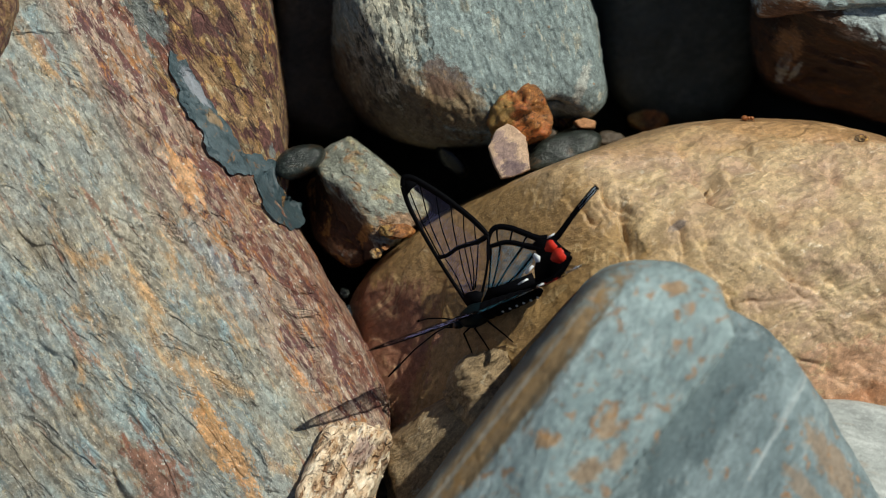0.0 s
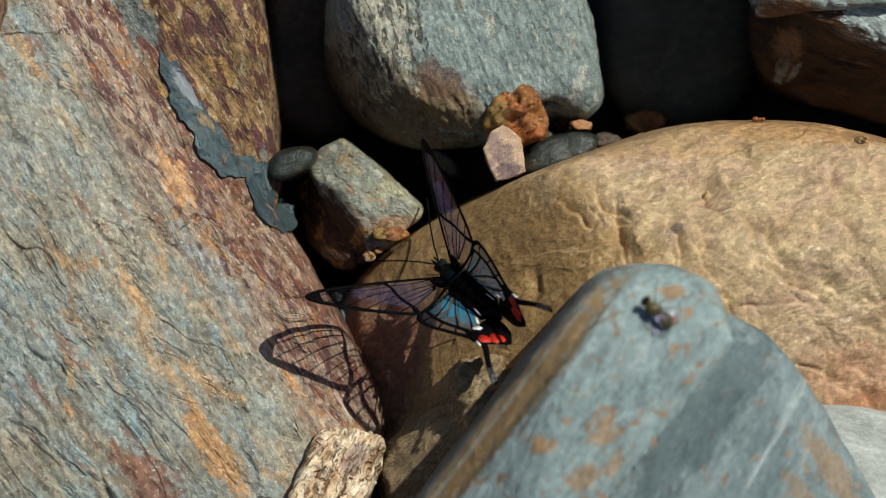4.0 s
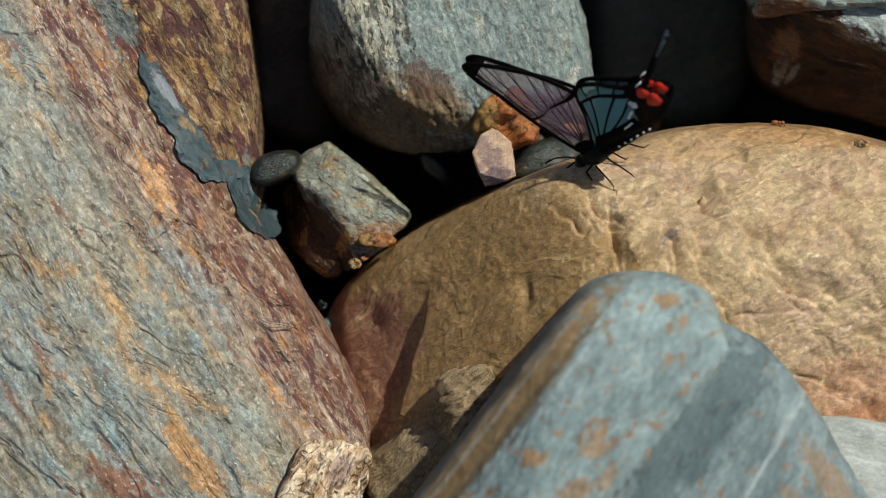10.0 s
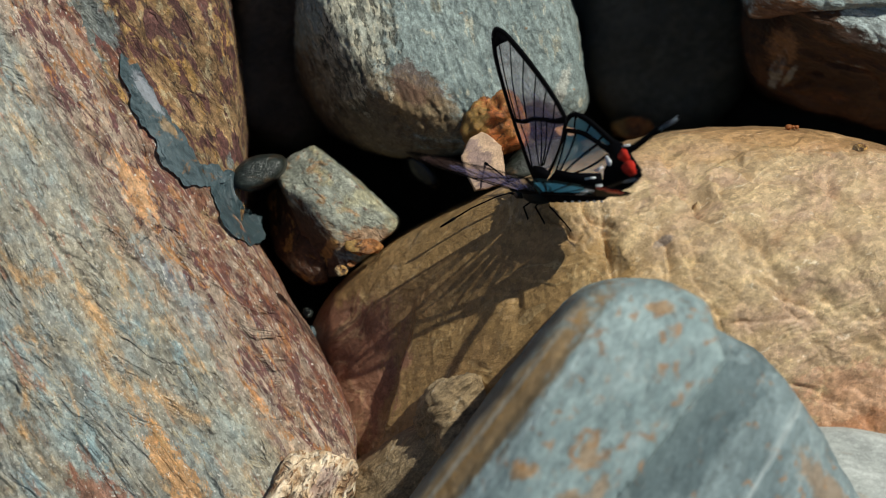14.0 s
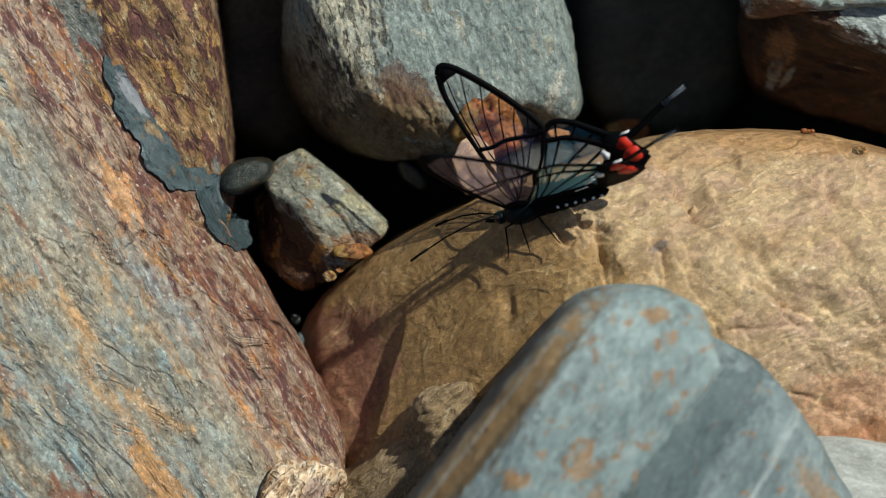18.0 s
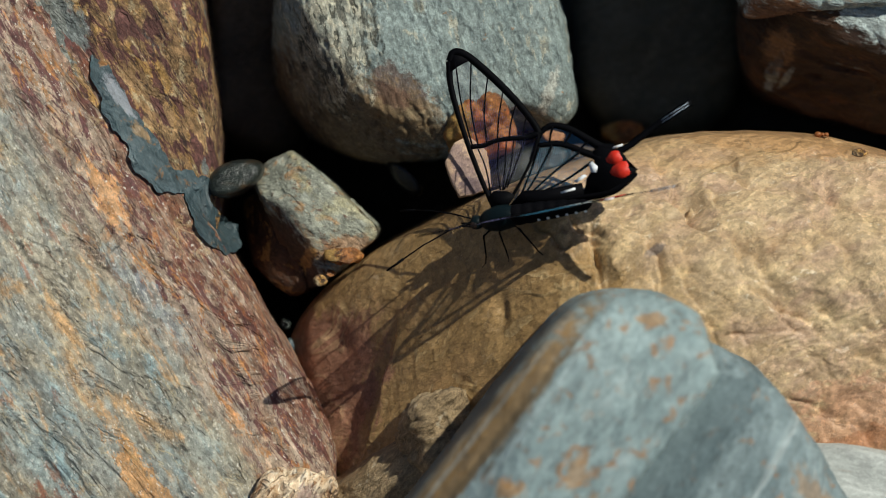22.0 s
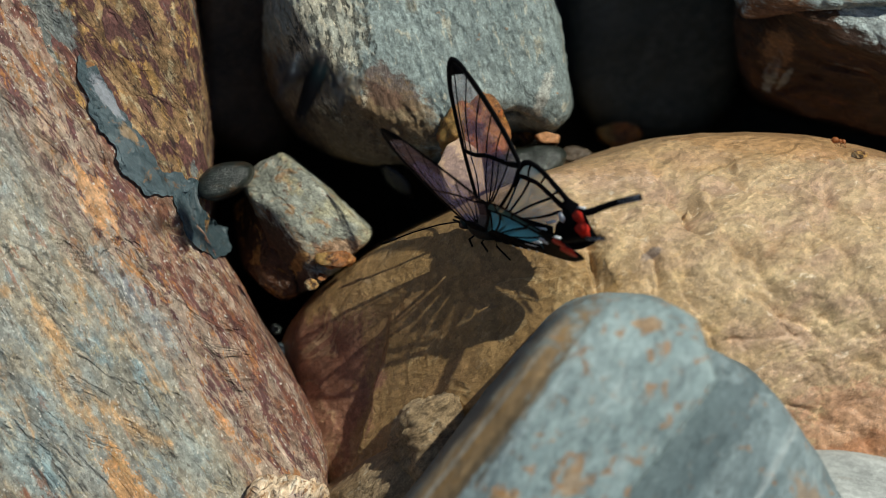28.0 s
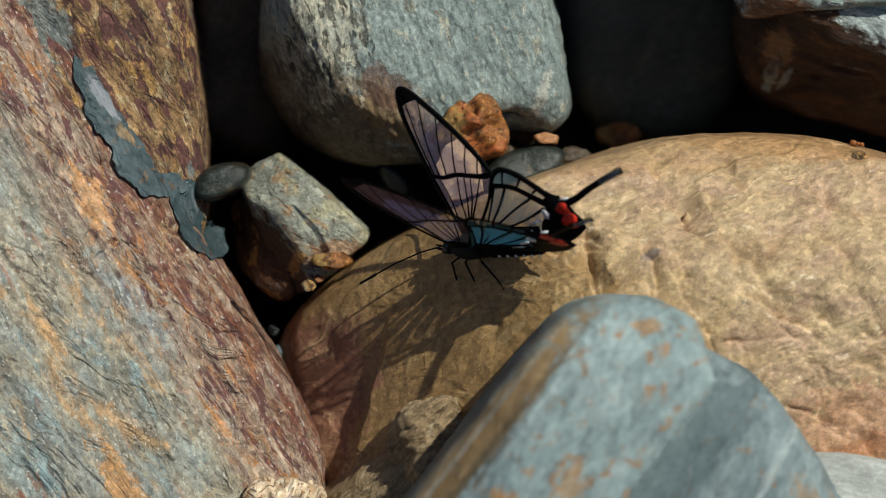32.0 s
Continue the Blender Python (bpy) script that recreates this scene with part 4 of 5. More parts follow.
def small_stones():
    """The small pebbles and chips that lie in the gaps."""
    for name, at, r, mat, label in (
            ("rust_grain", (-6.6, 2.6, -22.6), (34, 15), orange_mat, "rust-orange crust against the boulder's edge"),
            ("rust_grain", (-8.3, 0.3, -24.5), (9, 7), orange_mat, "brown crumb on the boulder's edge"),
            ("orange_grain", (-12.4, -15.3, -28), (7, 10), orange_mat, "small orange grain in the crevice"),
            ("grey_grain", (-14.2, -6.3, -32), (9, 9), pebble_mat, "small dark grain in the crevice"),
            ("red_pebble", (-9.6, -0.7, -23), (12, 9), brown_mat, "small reddish-brown pebble on the boulder's edge"),
            ("blue_pebble", (-13.7, -9.5, -31), (7, 16), flake_mat, "small blue-grey pebble deep in the crevice"),
            ("dark_pebble", (13.4, 16.2, -30), (16, 12), dark_mat, "small dark pebble beside the orange stone"),
            ("dark_pebble", (15.3, 16.7, -30), (12, 12), dark_mat, "small dark pebble beside the orange stone"),
            ("brown_pebble", (17.2, 18.8, -33), (26, 20), brown_mat, "small brown pebble under the grey boulder"),
            ("brown_pebble", (24, 16, -32), (30, 12), dark_mat, "low dark brown pebble behind the tan boulder"),
            ("rust_chip", (30, 18.8, -55), (40, 20), orange_mat, "rust-coloured chip in the shaded gap"),
            ("grey_chip", (35.6, 19.6, -64), (40, 20), flake_mat, "grey chip in the shaded gap"),
            ("orange_grain", (-9.2, -23.7, -30), (9, 12), orange_mat, "small orange grain below the slab"),
            ("slate_chip", (-8.9, -32.6, -30), (26, 40), dark_mat, "dark chip under the bark"),
            ("brown_grain", (59.7, 15.8, -16), (14, 7), brown_mat, "small brown chip on the tan boulder's crest")):
        u, v, w = at
        a, b = r[0] * 0.08, r[1] * 0.08
        ring = [(u + a * math.cos(t), v + b * math.sin(t)) for t in np.linspace(0, 2 * math.pi, 8)[:-1]]
        stone(name, (u, v, w - b), ring, [((u, v, w), (0.1, 0.25, 1))], mat, label, p=12, level=4, deep=b * 1.2, relief=((0.16 * b, 2.5, 3, False), (0.22 * b, 0.9 * b, 3, False)), category="pebble", seed=int(u * 7) % 97)


small_stones()


# ---- butterflies and insects ----
def part(name, bm_or_mesh, material, parent, label="", pos=None):
    """Links a bmesh as one mesh under a thing or under a part."""
    me = bpy.data.meshes.new(name)
    bm_or_mesh.to_mesh(me)
    bm_or_mesh.free()
    me.polygons.foreach_set("use_smooth", [True] * len(me.polygons))
    me.materials.append(material)
    ob = new(name, me)
    ob.parent = parent
    if pos is not None:
        ob.matrix_basis = pos
    return tagged(ob, label)


def bend(f, s):
    """A gentle camber of the wing, in millimetres out of its plane."""
    return 0.0016 * s * s - 0.012 * abs(f)


def sheet(bm, outline, side, n0, thick):
    """A thin plate with that outline (f, s) in millimetres."""
    top, low = [], []
    for f, s in outline:
        z = bend(f, s) + n0
        top.append(bm.verts.new((f / 1000, side * s / 1000, (z + thick / 2) / 1000)))
        low.append(bm.verts.new((f / 1000, side * s / 1000, (z - thick / 2) / 1000)))
    a = bm.faces.new(top)
    b = bm.faces.new(low[::-1])
    for i in range(len(top)):
        j = (i + 1) % len(top)
        bm.faces.new((top[i], low[i], low[j], top[j]))
    bmesh.ops.triangulate(bm, faces=[a, b])


def film(bm, outline, side, n0):
    """A single clear film, far thinner than anything else on the wing."""
    face = bm.faces.new([bm.verts.new((f / 1000, side * s / 1000, (bend(f, s) + n0) / 1000)) for f, s in outline])
    bmesh.ops.triangulate(bm, faces=[face])


def fine(points, n=5):
    """A smooth line through the points (Catmull-Rom)."""
    p = [Vector((*q, 0)) for q in points]
    p = [2 * p[0] - p[1]] + p + [2 * p[-1] - p[-2]]
    out = []
    for a, b, c, d in zip(p, p[1:], p[2:], p[3:]):
        for k in range(n):
            t = k / n
            v = 0.5 * (2 * b + (c - a) * t + (2 * a - 5 * b + 4 * c - d) * t * t + (3 * b - a - 3 * c + d) * t ** 3)
            out.append((v.x, v.y))
    out.append((p[-2].x, p[-2].y))
    return out


def ribbon(bm, points, widths, side, n0=0.0, thick=0.13, smooth_line=True):
    """A raised vein along the points; widths at its start, middle and end."""
    pts = fine(points) if smooth_line and len(points) > 2 else list(points)
    rows = []
    for i, (f, s) in enumerate(pts):
        a, b = pts[max(0, i - 1)], pts[min(len(pts) - 1, i + 1)]
        d = Vector((b[0] - a[0], b[1] - a[1])).normalized()
        k = i / max(1, len(pts) - 1)
        w = widths[0] * (1 - 2 * k) + widths[1] * 2 * k if k < 0.5 else widths[1] * (2 - 2 * k) + widths[2] * (2 * k - 1)
        z = bend(f, s) + n0
        row = []
        for off, up in ((0.5, 0), (0, 0.5), (-0.5, 0), (0, -0.5)):
            row.append(bm.verts.new(((f - d.y * w * off) / 1000, side * (s + d.x * w * off) / 1000, (z + up * thick) / 1000)))
        rows.append(row)
    for r, q in zip(rows, rows[1:]):
        for i in range(4):
            bm.faces.new((r[i], r[(i + 1) % 4], q[(i + 1) % 4], q[i]))
    bm.faces.new(rows[0][::-1])
    bm.faces.new(rows[-1])


FORE_COSTA = [(0.8, 0.2), (1.7, 3.5), (2.7, 8), (3.5, 13), (3.8, 17), (3.4, 19.8)]
FORE_OUTER = [(3.4, 19.8), (2.6, 20.8), (1.2, 20.3), (-0.7, 18.3), (-3.1, 15.2), (-5.3, 11.9), (-6.6, 9.4), (-6.9, 8.3)]
FORE_INNER = [(-6.9, 8.3), (-5.4, 5.4), (-3, 2.3), (-1, 0.2)]
HIND_OUTER = [(-5.2, 5.4), (-6.9, 8.3), (-8.6, 9.2), (-10.8, 8.4), (-13, 6.7), (-14.9, 5.2), (-16.4, 4.7)]
HIND_INNER = [(-1.5, 0.2), (-4, 0.1), (-10, -0.3), (-15, -0.5), (-17.4, 0.2), (-19.0, 1.0)]
TAIL = [(-16.4, 4.0), (-18.6, 4.6), (-22, 6.2), (-25.5, 7.6), (-27.8, 8.4)]


def sheen_ribs(bm, outline, side, gap, high, thick=0.012):
    """Fine ribs that imitate a wing cell's sheen by their shape: hardly seen from above, a solid colour at a low angle.
    """
    pts = [Vector(p) for p in outline]
    lo, hi = min(p.x for p in pts), max(p.x for p in pts)
    f = lo + gap / 2
    while f < hi:
        cross = []
        for p, q in zip(pts, pts[1:] + pts[:1]):
            if (p.x - f) * (q.x - f) < 0:
                cross.append(p.y + (q.y - p.y) * (f - p.x) / (q.x - p.x))
        cross.sort()
        for a, b in zip(cross[::2], cross[1::2]):
            n = max(2, int((b - a) / 1.5))
            for i in range(n):
                s0, s1 = a + (b - a) * i / n, a + (b - a) * (i + 1) / n
                row = []
                for df, s, up in ((-1, s0, 0), (-1, s1, 0), (1, s1, 0), (1, s0, 0), (-1, s0, 1), (-1, s1, 1), (1, s1, 1), (1, s0, 1)):
                    x = f + df * thick / 2
                    row.append(bm.verts.new((x / 1000, side * s / 1000, (bend(x, s) + 0.02 + up * high) / 1000)))
                for face in ((4, 5, 6, 7), (0, 1, 5, 4), (1, 2, 6, 5), (2, 3, 7, 6), (3, 0, 4, 7)):
                    bm.faces.new([row[k] for k in face])
        f += gap


def build_forewing(body, side):
    bm = bmesh.new()
    ribbon(bm, FORE_COSTA, (0.65, 0.7, 0.95), side)
    ribbon(bm, FORE_OUTER, (0.95, 1.05, 0.85), side, 0.01)
    ribbon(bm, FORE_INNER, (0.5, 0.4, 0.5), side)
    sheet(bm, [(3.9, 18.2), (3.75, 19.6), (3.2, 20.6), (2.5, 21.1), (1.3, 20.7), (0.4, 19.4), (2.4, 18.9)], side, 0.0, 0.09)
    sheet(bm, [(0.9, 0.1), (1.3, 1.7), (0.4, 2.3), (-1.3, 2.0), (-2.4, 1.2), (-1.2, 0.1)], side, 0.0, 0.12)
    wing = part("forewing", bm, black_mat, body, "clear wing with black border and veins")
    bm = bmesh.new()
    film(bm, fine(FORE_COSTA)[:-1] + fine(FORE_OUTER)[:-1] + fine(FORE_INNER)[:-1], side, 0.0)
    part("membrane", bm, film_mat, wing, "clear glossy wing membrane")
    bm = bmesh.new()
    ribbon(bm, [(2.5, 8.5), (0.8, 8.3), (-1.2, 8.6), (-3.4, 8.4), (-5.2, 8.2), (-6.9, 8.4)], (0.6, 0.65, 0.85), side, 0.02)
    part("cross_band", bm, black_mat, wing)
    bm = bmesh.new()
    sheen_ribs(bm, [(0.7, 2.0), (1.9, 8.0), (2.4, 13.5), (0.6, 15.0), (-2.4, 12.0), (-5.4, 8.0), (-2.6, 3.6), (-0.8, 2.2)], side, 0.26, 0.03)
    part("lilac_sheen", bm, lilac_mat, wing, "lilac gloss of fine raised scales")
    for line in ([(2.3, 8.4), (2.8, 14), (2.6, 19.6)], [(1.5, 8.1), (1.6, 13.5), (0.5, 19.0)], [(0.3, 8.4), (-0.1, 12.6), (-1.5, 17.1)],
                 [(-1.2, 8.6), (-1.9, 11.4), (-3.2, 14.9)], [(-2.8, 8.4), (-3.4, 10.4), (-4.6, 12.8)], [(-4.6, 8.3), (-5.1, 9.6), (-5.7, 11.0)],
                 [(0.9, 1.6), (1.0, 5.4), (1.6, 8.0)], [(-0.5, 2.2), (-0.6, 5.2), (-1.4, 8.6)], [(-0.8, 2.2), (-1.6, 5), (-2.4, 8.4)],
                 [(-1.0, 2.2), (-2.4, 5), (-3.4, 8.3)], [(-1.4, 2.4), (-3.2, 5.2), (-5.0, 8.2)]):
        bm = bmesh.new()
        ribbon(bm, line, (0.26, 0.22, 0.20), side)
        part("vein", bm, black_mat, wing)
    return wing


def build_hindwing(body, side):
    bm = bmesh.new()
    ribbon(bm, HIND_OUTER, (0.55, 0.9, 1.1), side)
    ribbon(bm, HIND_INNER, (0.5, 1.6, 0.6), side)
    lines = []
    ribbon(bm, [(-6.4, 7.1), (-9.6, 6.6), (-12.4, 5.0), (-14.6, 3.8)], (0.6, 0.8, 1.1), side, 0.01)
    for line in ([(-8.0, 7.0), (-8.4, 8.2), (-8.9, 9.1)], [(-10, 6.5), (-10.7, 7.3), (-11.4, 8.0)], [(-11.9, 5.4), (-12.6, 5.9), (-13.5, 6.3)],
                 [(-2.6, 0.6), (-5, 4.2), (-6.6, 7.0)], [(-3.2, 0.8), (-6.4, 4.2), (-8.4, 6.9)],
                 [(-3.8, 0.9), (-8.2, 3.4), (-12.0, 5.2)], [(-5, 0.9), (-9.4, 2.0), (-13.4, 3.6)]):
        lines.append(line)
    sheet(bm, [(-13.6, 4.9), (-14.9, 5.4), (-16.5, 4.9), (-17.6, 3.8), (-18.1, 2.8), (-18.0, 2.0), (-19.2, 1.4), (-17.9, 0.7), (-16.8, 0.1), (-14.5, -0.6), (-11.5, -0.4), (-12.2, 1.6), (-13.6, 3.0)], side, 0.0, 0.12)
    sheet(bm, [(-1.4, 0.3), (-3.4, 1.8), (-6.5, 1.3), (-11.5, 1.2), (-11.5, -0.3), (-5, -0.2)], side, 0.0, 0.14)
    wing = part("hindwing", bm, black_mat, body, "clear hindwing with black border and a long tail")
    for line in lines:
        bm = bmesh.new()
        ribbon(bm, line, (0.28, 0.30, 0.42), side)
        part("vein", bm, black_mat, wing)
    bm = bmesh.new()
    film(bm, [(-1.5, 0.2)] + fine(HIND_OUTER)[:-1] + [(-15, 4.4), (-13.6, 3.0), (-12.2, 1.6), (-11.5, 0.0), (-6, 0.0)], side, -0.01)
    part("membrane", bm, dusky_mat, wing, "clear dusky wing membrane")
    bm = bmesh.new()
    ribbon(bm, TAIL, (1.0, 0.85, 0.95), side, 0.0, 0.12)
    tail = part("tail", bm, black_mat, wing, "slender black hindwing tail")
    bm = bmesh.new()
    for a in (0.18, -0.18):
        ribbon(bm, [(-23.5, 6.8 + a), (-27.4, 8.25 + a)], (0.1, 0.16, 0.1), side, 0.0, 0.2)
    part("tail_edging", bm, pale_blue_mat, wing, "pale blue tail edging")
    bm = bmesh.new()
    for f, s, r in ((-16.4, 3.5, 1.05), (-17.0, 1.8, 1.3)):
        sheet(bm, [(f + r * math.cos(a) * (1 + 0.22 * math.sin(3 * a + f)), s + r * 0.85 * math.sin(a)) for a in np.linspace(0, 2 * math.pi, 15)[:-1]], side, 0.0, 0.2)
    part("red_spot", bm, red_mat, wing, "scarlet spot by the tail")
    bm = bmesh.new()
    sheet(bm, [(-12.8, 3.3), (-13.3, 3.6), (-14.0, 2.8), (-13.6, 2.1), (-12.9, 2.3)], side, 0.0, 0.2)
    sheet(bm, [(-16.2, 4.7), (-16.6, 4.9), (-17.8, 5.0), (-17.6, 4.7)], side, 0.0, 0.2)
    sheet(bm, [(-10.4, 1.6), (-12.0, 2.2), (-12.3, 1.9), (-10.8, 1.35)], side, 0.0, 0.16)
    sheet(bm, [(-8.4, 0.6), (-10.4, 0.8), (-10.6, 0.5), (-8.6, 0.35)], side, 0.0, 0.16)
    part("white_spot", bm, white_mat, wing, "white scale patches")
    bm = bmesh.new()
    for cell in ([(-2.6, 1.0), (-3.4, 1.0), (-7.0, 3.9), (-8.0, 6.5), (-6.6, 6.6)], [(-3.8, 0.9), (-5.0, 1.1), (-9.6, 3.8), (-11.6, 5.2), (-8.6, 6.5), (-7.0, 3.5)],
                 [(-5.2, 1.0), (-8.4, 1.5), (-13.0, 3.6), (-12.0, 4.8), (-8.2, 2.9)], [(-8.8, 1.2), (-10.8, 1.3), (-12.8, 2.9), (-12.4, 3.1), (-9.4, 1.8)]):
        sheen_ribs(bm, cell, side, 0.26, 0.04)
    part("blue_sheen", bm, blue_mat, wing, "sky blue fine raised scales")
    # blue sheen as colour, only on the wing that shows it to the camera
    if side > 0:
        bm = bmesh.new()
        film(bm, [(-2.6, 1.0), (-3.4, 1.0), (-7.0, 3.9), (-7.6, 5.2), (-5.6, 4.0)], side, 0.015)
        film(bm, [(-3.8, 0.9), (-5.0, 1.1), (-9.2, 3.8), (-9.0, 5.0), (-7.0, 3.5)], side, 0.015)
        film(bm, [(-5.2, 1.0), (-7.4, 1.4), (-11.4, 3.6), (-10.6, 4.0), (-8.2, 2.9)], side, 0.015)
        film(bm, [(-7.8, 1.2), (-9.8, 1.3), (-12.2, 2.7), (-12.0, 3.2), (-9.4, 2.2)], side, 0.015)
        part("blue_patch", bm, blue_mat, wing, "sky blue scales near the wing base")
    return wing


def blob(bm, centre, radii, seg=16, turn=0.0):
    m = Matrix.Translation(Vector(centre) / 1000) @ Matrix.Rotation(turn, 4, "Y") @ Matrix.Diagonal((*[r / 1000 for r in radii], 1))
    bmesh.ops.create_uvsphere(bm, u_segments=seg, v_segments=seg // 2 + 2, radius=1, matrix=m)


def rod(bm, points, r0, r1, seg=6):
    """A tapering tube along the points, in millimetres."""
    pts = [Vector(p) for p in points]
    rows = []
    for i, p in enumerate(pts):
        d = (pts[min(i + 1, len(pts) - 1)] - pts[max(i - 1, 0)]).normalized()
        a = d.orthogonal().normalized()
        b = d.cross(a)
        r = r0 + (r1 - r0) * i / (len(pts) - 1)
        rows.append([bm.verts.new((p + (a * math.cos(2 * math.pi * k / seg) + b * math.sin(2 * math.pi * k / seg)) * r) / 1000) for k in range(seg)])
    for r, q in zip(rows, rows[1:]):
        for k in range(seg):
            bm.faces.new((r[k], r[(k + 1) % seg], q[(k + 1) % seg], q[k]))
    bm.faces.new(rows[0][::-1])
    bm.faces.new(rows[-1])


def build_butterfly(label):
    body = tagged(new("butterfly"), label, "butterfly", "butterflies")
    bm = bmesh.new()
    blob(bm, (0, 0, 0), (3.0, 1.6, 1.7), 20)
    blob(bm, (1.6, 0, 0.1), (1.3, 1.1, 1.1))
    for v in bm.verts:
        v.co += v.co.normalized() * 0.00012 * noise.noise(v.co * 4000)
    part("thorax", bm, hair_mat, body, "black furry thorax with a green gloss")
    bm = bmesh.new()
    rings = []
    for i in range(50):
        k = i / 49 * 7
        x = -1.7 - i / 49 * 10.6
        r = (1.40 - 0.015 * k * k) * (0.90 + 0.10 * abs(math.sin(math.pi * k))) * min(1.0, (7.02 - k) * 1.6) ** 0.5
        rings.append([bm.verts.new((x / 1000, r * math.cos(2 * math.pi * j / 18) / 1000, (r * math.sin(2 * math.pi * j / 18) - 0.12 * k) / 1000)) for j in range(18)])
    for p, q in zip(rings, rings[1:]):
        for j in range(18):
            bm.faces.new((p[j], p[(j + 1) % 18], q[(j + 1) % 18], q[j]))
    bm.faces.new(rings[0][::-1])
    bm.faces.new(rings[-1])
    abdomen = part("abdomen", bm, black_mat, body, "black ringed abdomen")
    for sd in (1, -1):
        bm = bmesh.new()
        for i in range(6):
            blob(bm, (-5.2 - i * 1.25, sd * (1.22 - 0.06 * i), -0.6 - 0.1 * i), (0.24, 0.10, 0.2), 8)
        part("white_dots", bm, white_mat, abdomen, "row of white dots")
    bm = bmesh.new()
    blob(bm, (3.3, 0, 0.1), (0.95, 0.95, 0.9))
    head = part("head", bm, hair_mat, body, "small black head")
    for sd in (1, -1):
        bm = bmesh.new()
        blob(bm, (3.55, sd * 0.62, 0.2), (0.55, 0.45, 0.55), 12)
        part("eye", bm, eye_mat, head, "dark glossy eye")
        bm = bmesh.new()
        rod(bm, [(3.9, sd * 0.3, 0.6), (6.5, sd * 1.6, 1.0), (10, sd * 3.4, 0.9), (13.6, sd * 5.2, 0.3)], 0.11, 0.10)
        rod(bm, [(12.6, sd * 4.7, 0.48), (13.6, sd * 5.2, 0.3), (15.0, sd * 5.8, 0.0)], 0.20, 0.13)
        part("antenna", bm, black_mat, head, "long thin black antenna")
        bm = bmesh.new()
        rod(bm, [(4.0, sd * 0.2, -0.2), (4.9, sd * 0.25, 0.1), (5.5, sd * 0.25, 0.3)], 0.22, 0.1)
        part("palp", bm, black_mat, head)
        for k, (x0, x1) in enumerate(((1.8, 3.2), (0.2, 0.4), (-1.4, -3.4))):
            bm = bmesh.new()
            rod(bm, [(x0, sd * 0.7, -1.0), ((x0 + x1) / 2, sd * 1.8, -0.9), (x1, sd * 2.3, -3.6)], 0.17, 0.11)
            rod(bm, [(x1, sd * 2.3, -3.6), (x1 + 0.4 * (1 - k), sd * 2.6, -4.6), (x1 + 0.9 * (1 - k), sd * 3.1, -4.8)], 0.10, 0.07)
            part("leg", bm, black_mat, body, "thin dark leg")
    wings = {}
    for sd in (1, -1):
        wings[sd] = (build_forewing(body, sd), build_hindwing(body, sd))
    return body, wings


def wing_pose(side, angle, drop=0.0):
    return Matrix.Translation((0, side * 0.001, 0.0008 - drop)) @ Matrix.Rotation(side * radians(angle), 4, "X")


def build_fly(label):
    fly = tagged(new("fly"), label, "fly")
    bm = bmesh.new()
    blob(bm, (0, 0, 0), (1.3, 1.0, 0.9))
    part("thorax", bm, fly_mat, fly)
    bm = bmesh.new()
    blob(bm, (-2.0, 0, -0.1), (1.5, 1.1, 0.9))
    part("abdomen", bm, fly_mat, fly)
    bm = bmesh.new()
    blob(bm, (1.6, 0, 0), (0.6, 0.85, 0.65))
    part("head", bm, eye_mat, fly)
    for sd in (1, -1):
        bm = bmesh.new()
        sheet(bm, [(0.3, 0.4), (-0.6, 1.5), (-2.6, 2.0), (-3.9, 1.5), (-3.6, 0.6), (-1.2, 0.2)], sd, 0.8, 0.04)
        part("wing", bm, film_mat, fly, "clear folded wing")
        for x in (0.9, 0.0, -0.9):
            bm = bmesh.new()
            rod(bm, [(x * 0.6, sd * 0.6, -0.5), (x * 1.6, sd * 1.7, -0.3), (x * 2.2, sd * 2.2, -1.5)], 0.13, 0.07)
            part("leg", bm, fly_mat, fly)
    return fly


def build_flyer(label):
    bee = tagged(new("flying_insect"), label, "insect")
    bm = bmesh.new()
    blob(bm, (0, 0, 0), (1.6, 1.1, 1.1))
    part("thorax", bm, hair_mat, bee)
    bm = bmesh.new()
    for i in range(5):
        blob(bm, (-1.8 - 0.95 * i, 0, -0.12 * i), (0.9, 1.1 - 0.12 * i, 1.0 - 0.12 * i), 12)
    part("abdomen", bm, black_mat, bee)
    bm = bmesh.new()
    blob(bm, (1.9, 0, -0.1), (0.7, 0.85, 0.75))
    part("head", bm, eye_mat, bee)
    for sd in (1, -1):
        for k in (0, 1):
            bm = bmesh.new()
            sheet(bm, [(0.6 - 1.2 * k, 0.6), (0.9 - 1.8 * k, 2.6), (0.4 - 2.6 * k, 4.6 - k), (-0.8 - 2.4 * k, 4.9 - k), (-1.4 - 1.6 * k, 3.0), (-0.6 - k, 0.8)], sd, 0.7 - 0.2 * k, 0.04)
            wing = part("wing", bm, smoky_mat, bee, "smoky wing")
            bm = bmesh.new()
            ribbon(bm, [(0.6 - 1.2 * k, 0.6), (0.9 - 1.8 * k, 2.6), (0.4 - 2.6 * k, 4.6 - k)], (0.2, 0.2, 0.15), sd, 0.7 - 0.2 * k)
            part("wing_edge", bm, black_mat, wing)
    for piece in bee.children_recursive:
        piece.data.transform(Matrix.Scale(1.2, 4))
    return bee


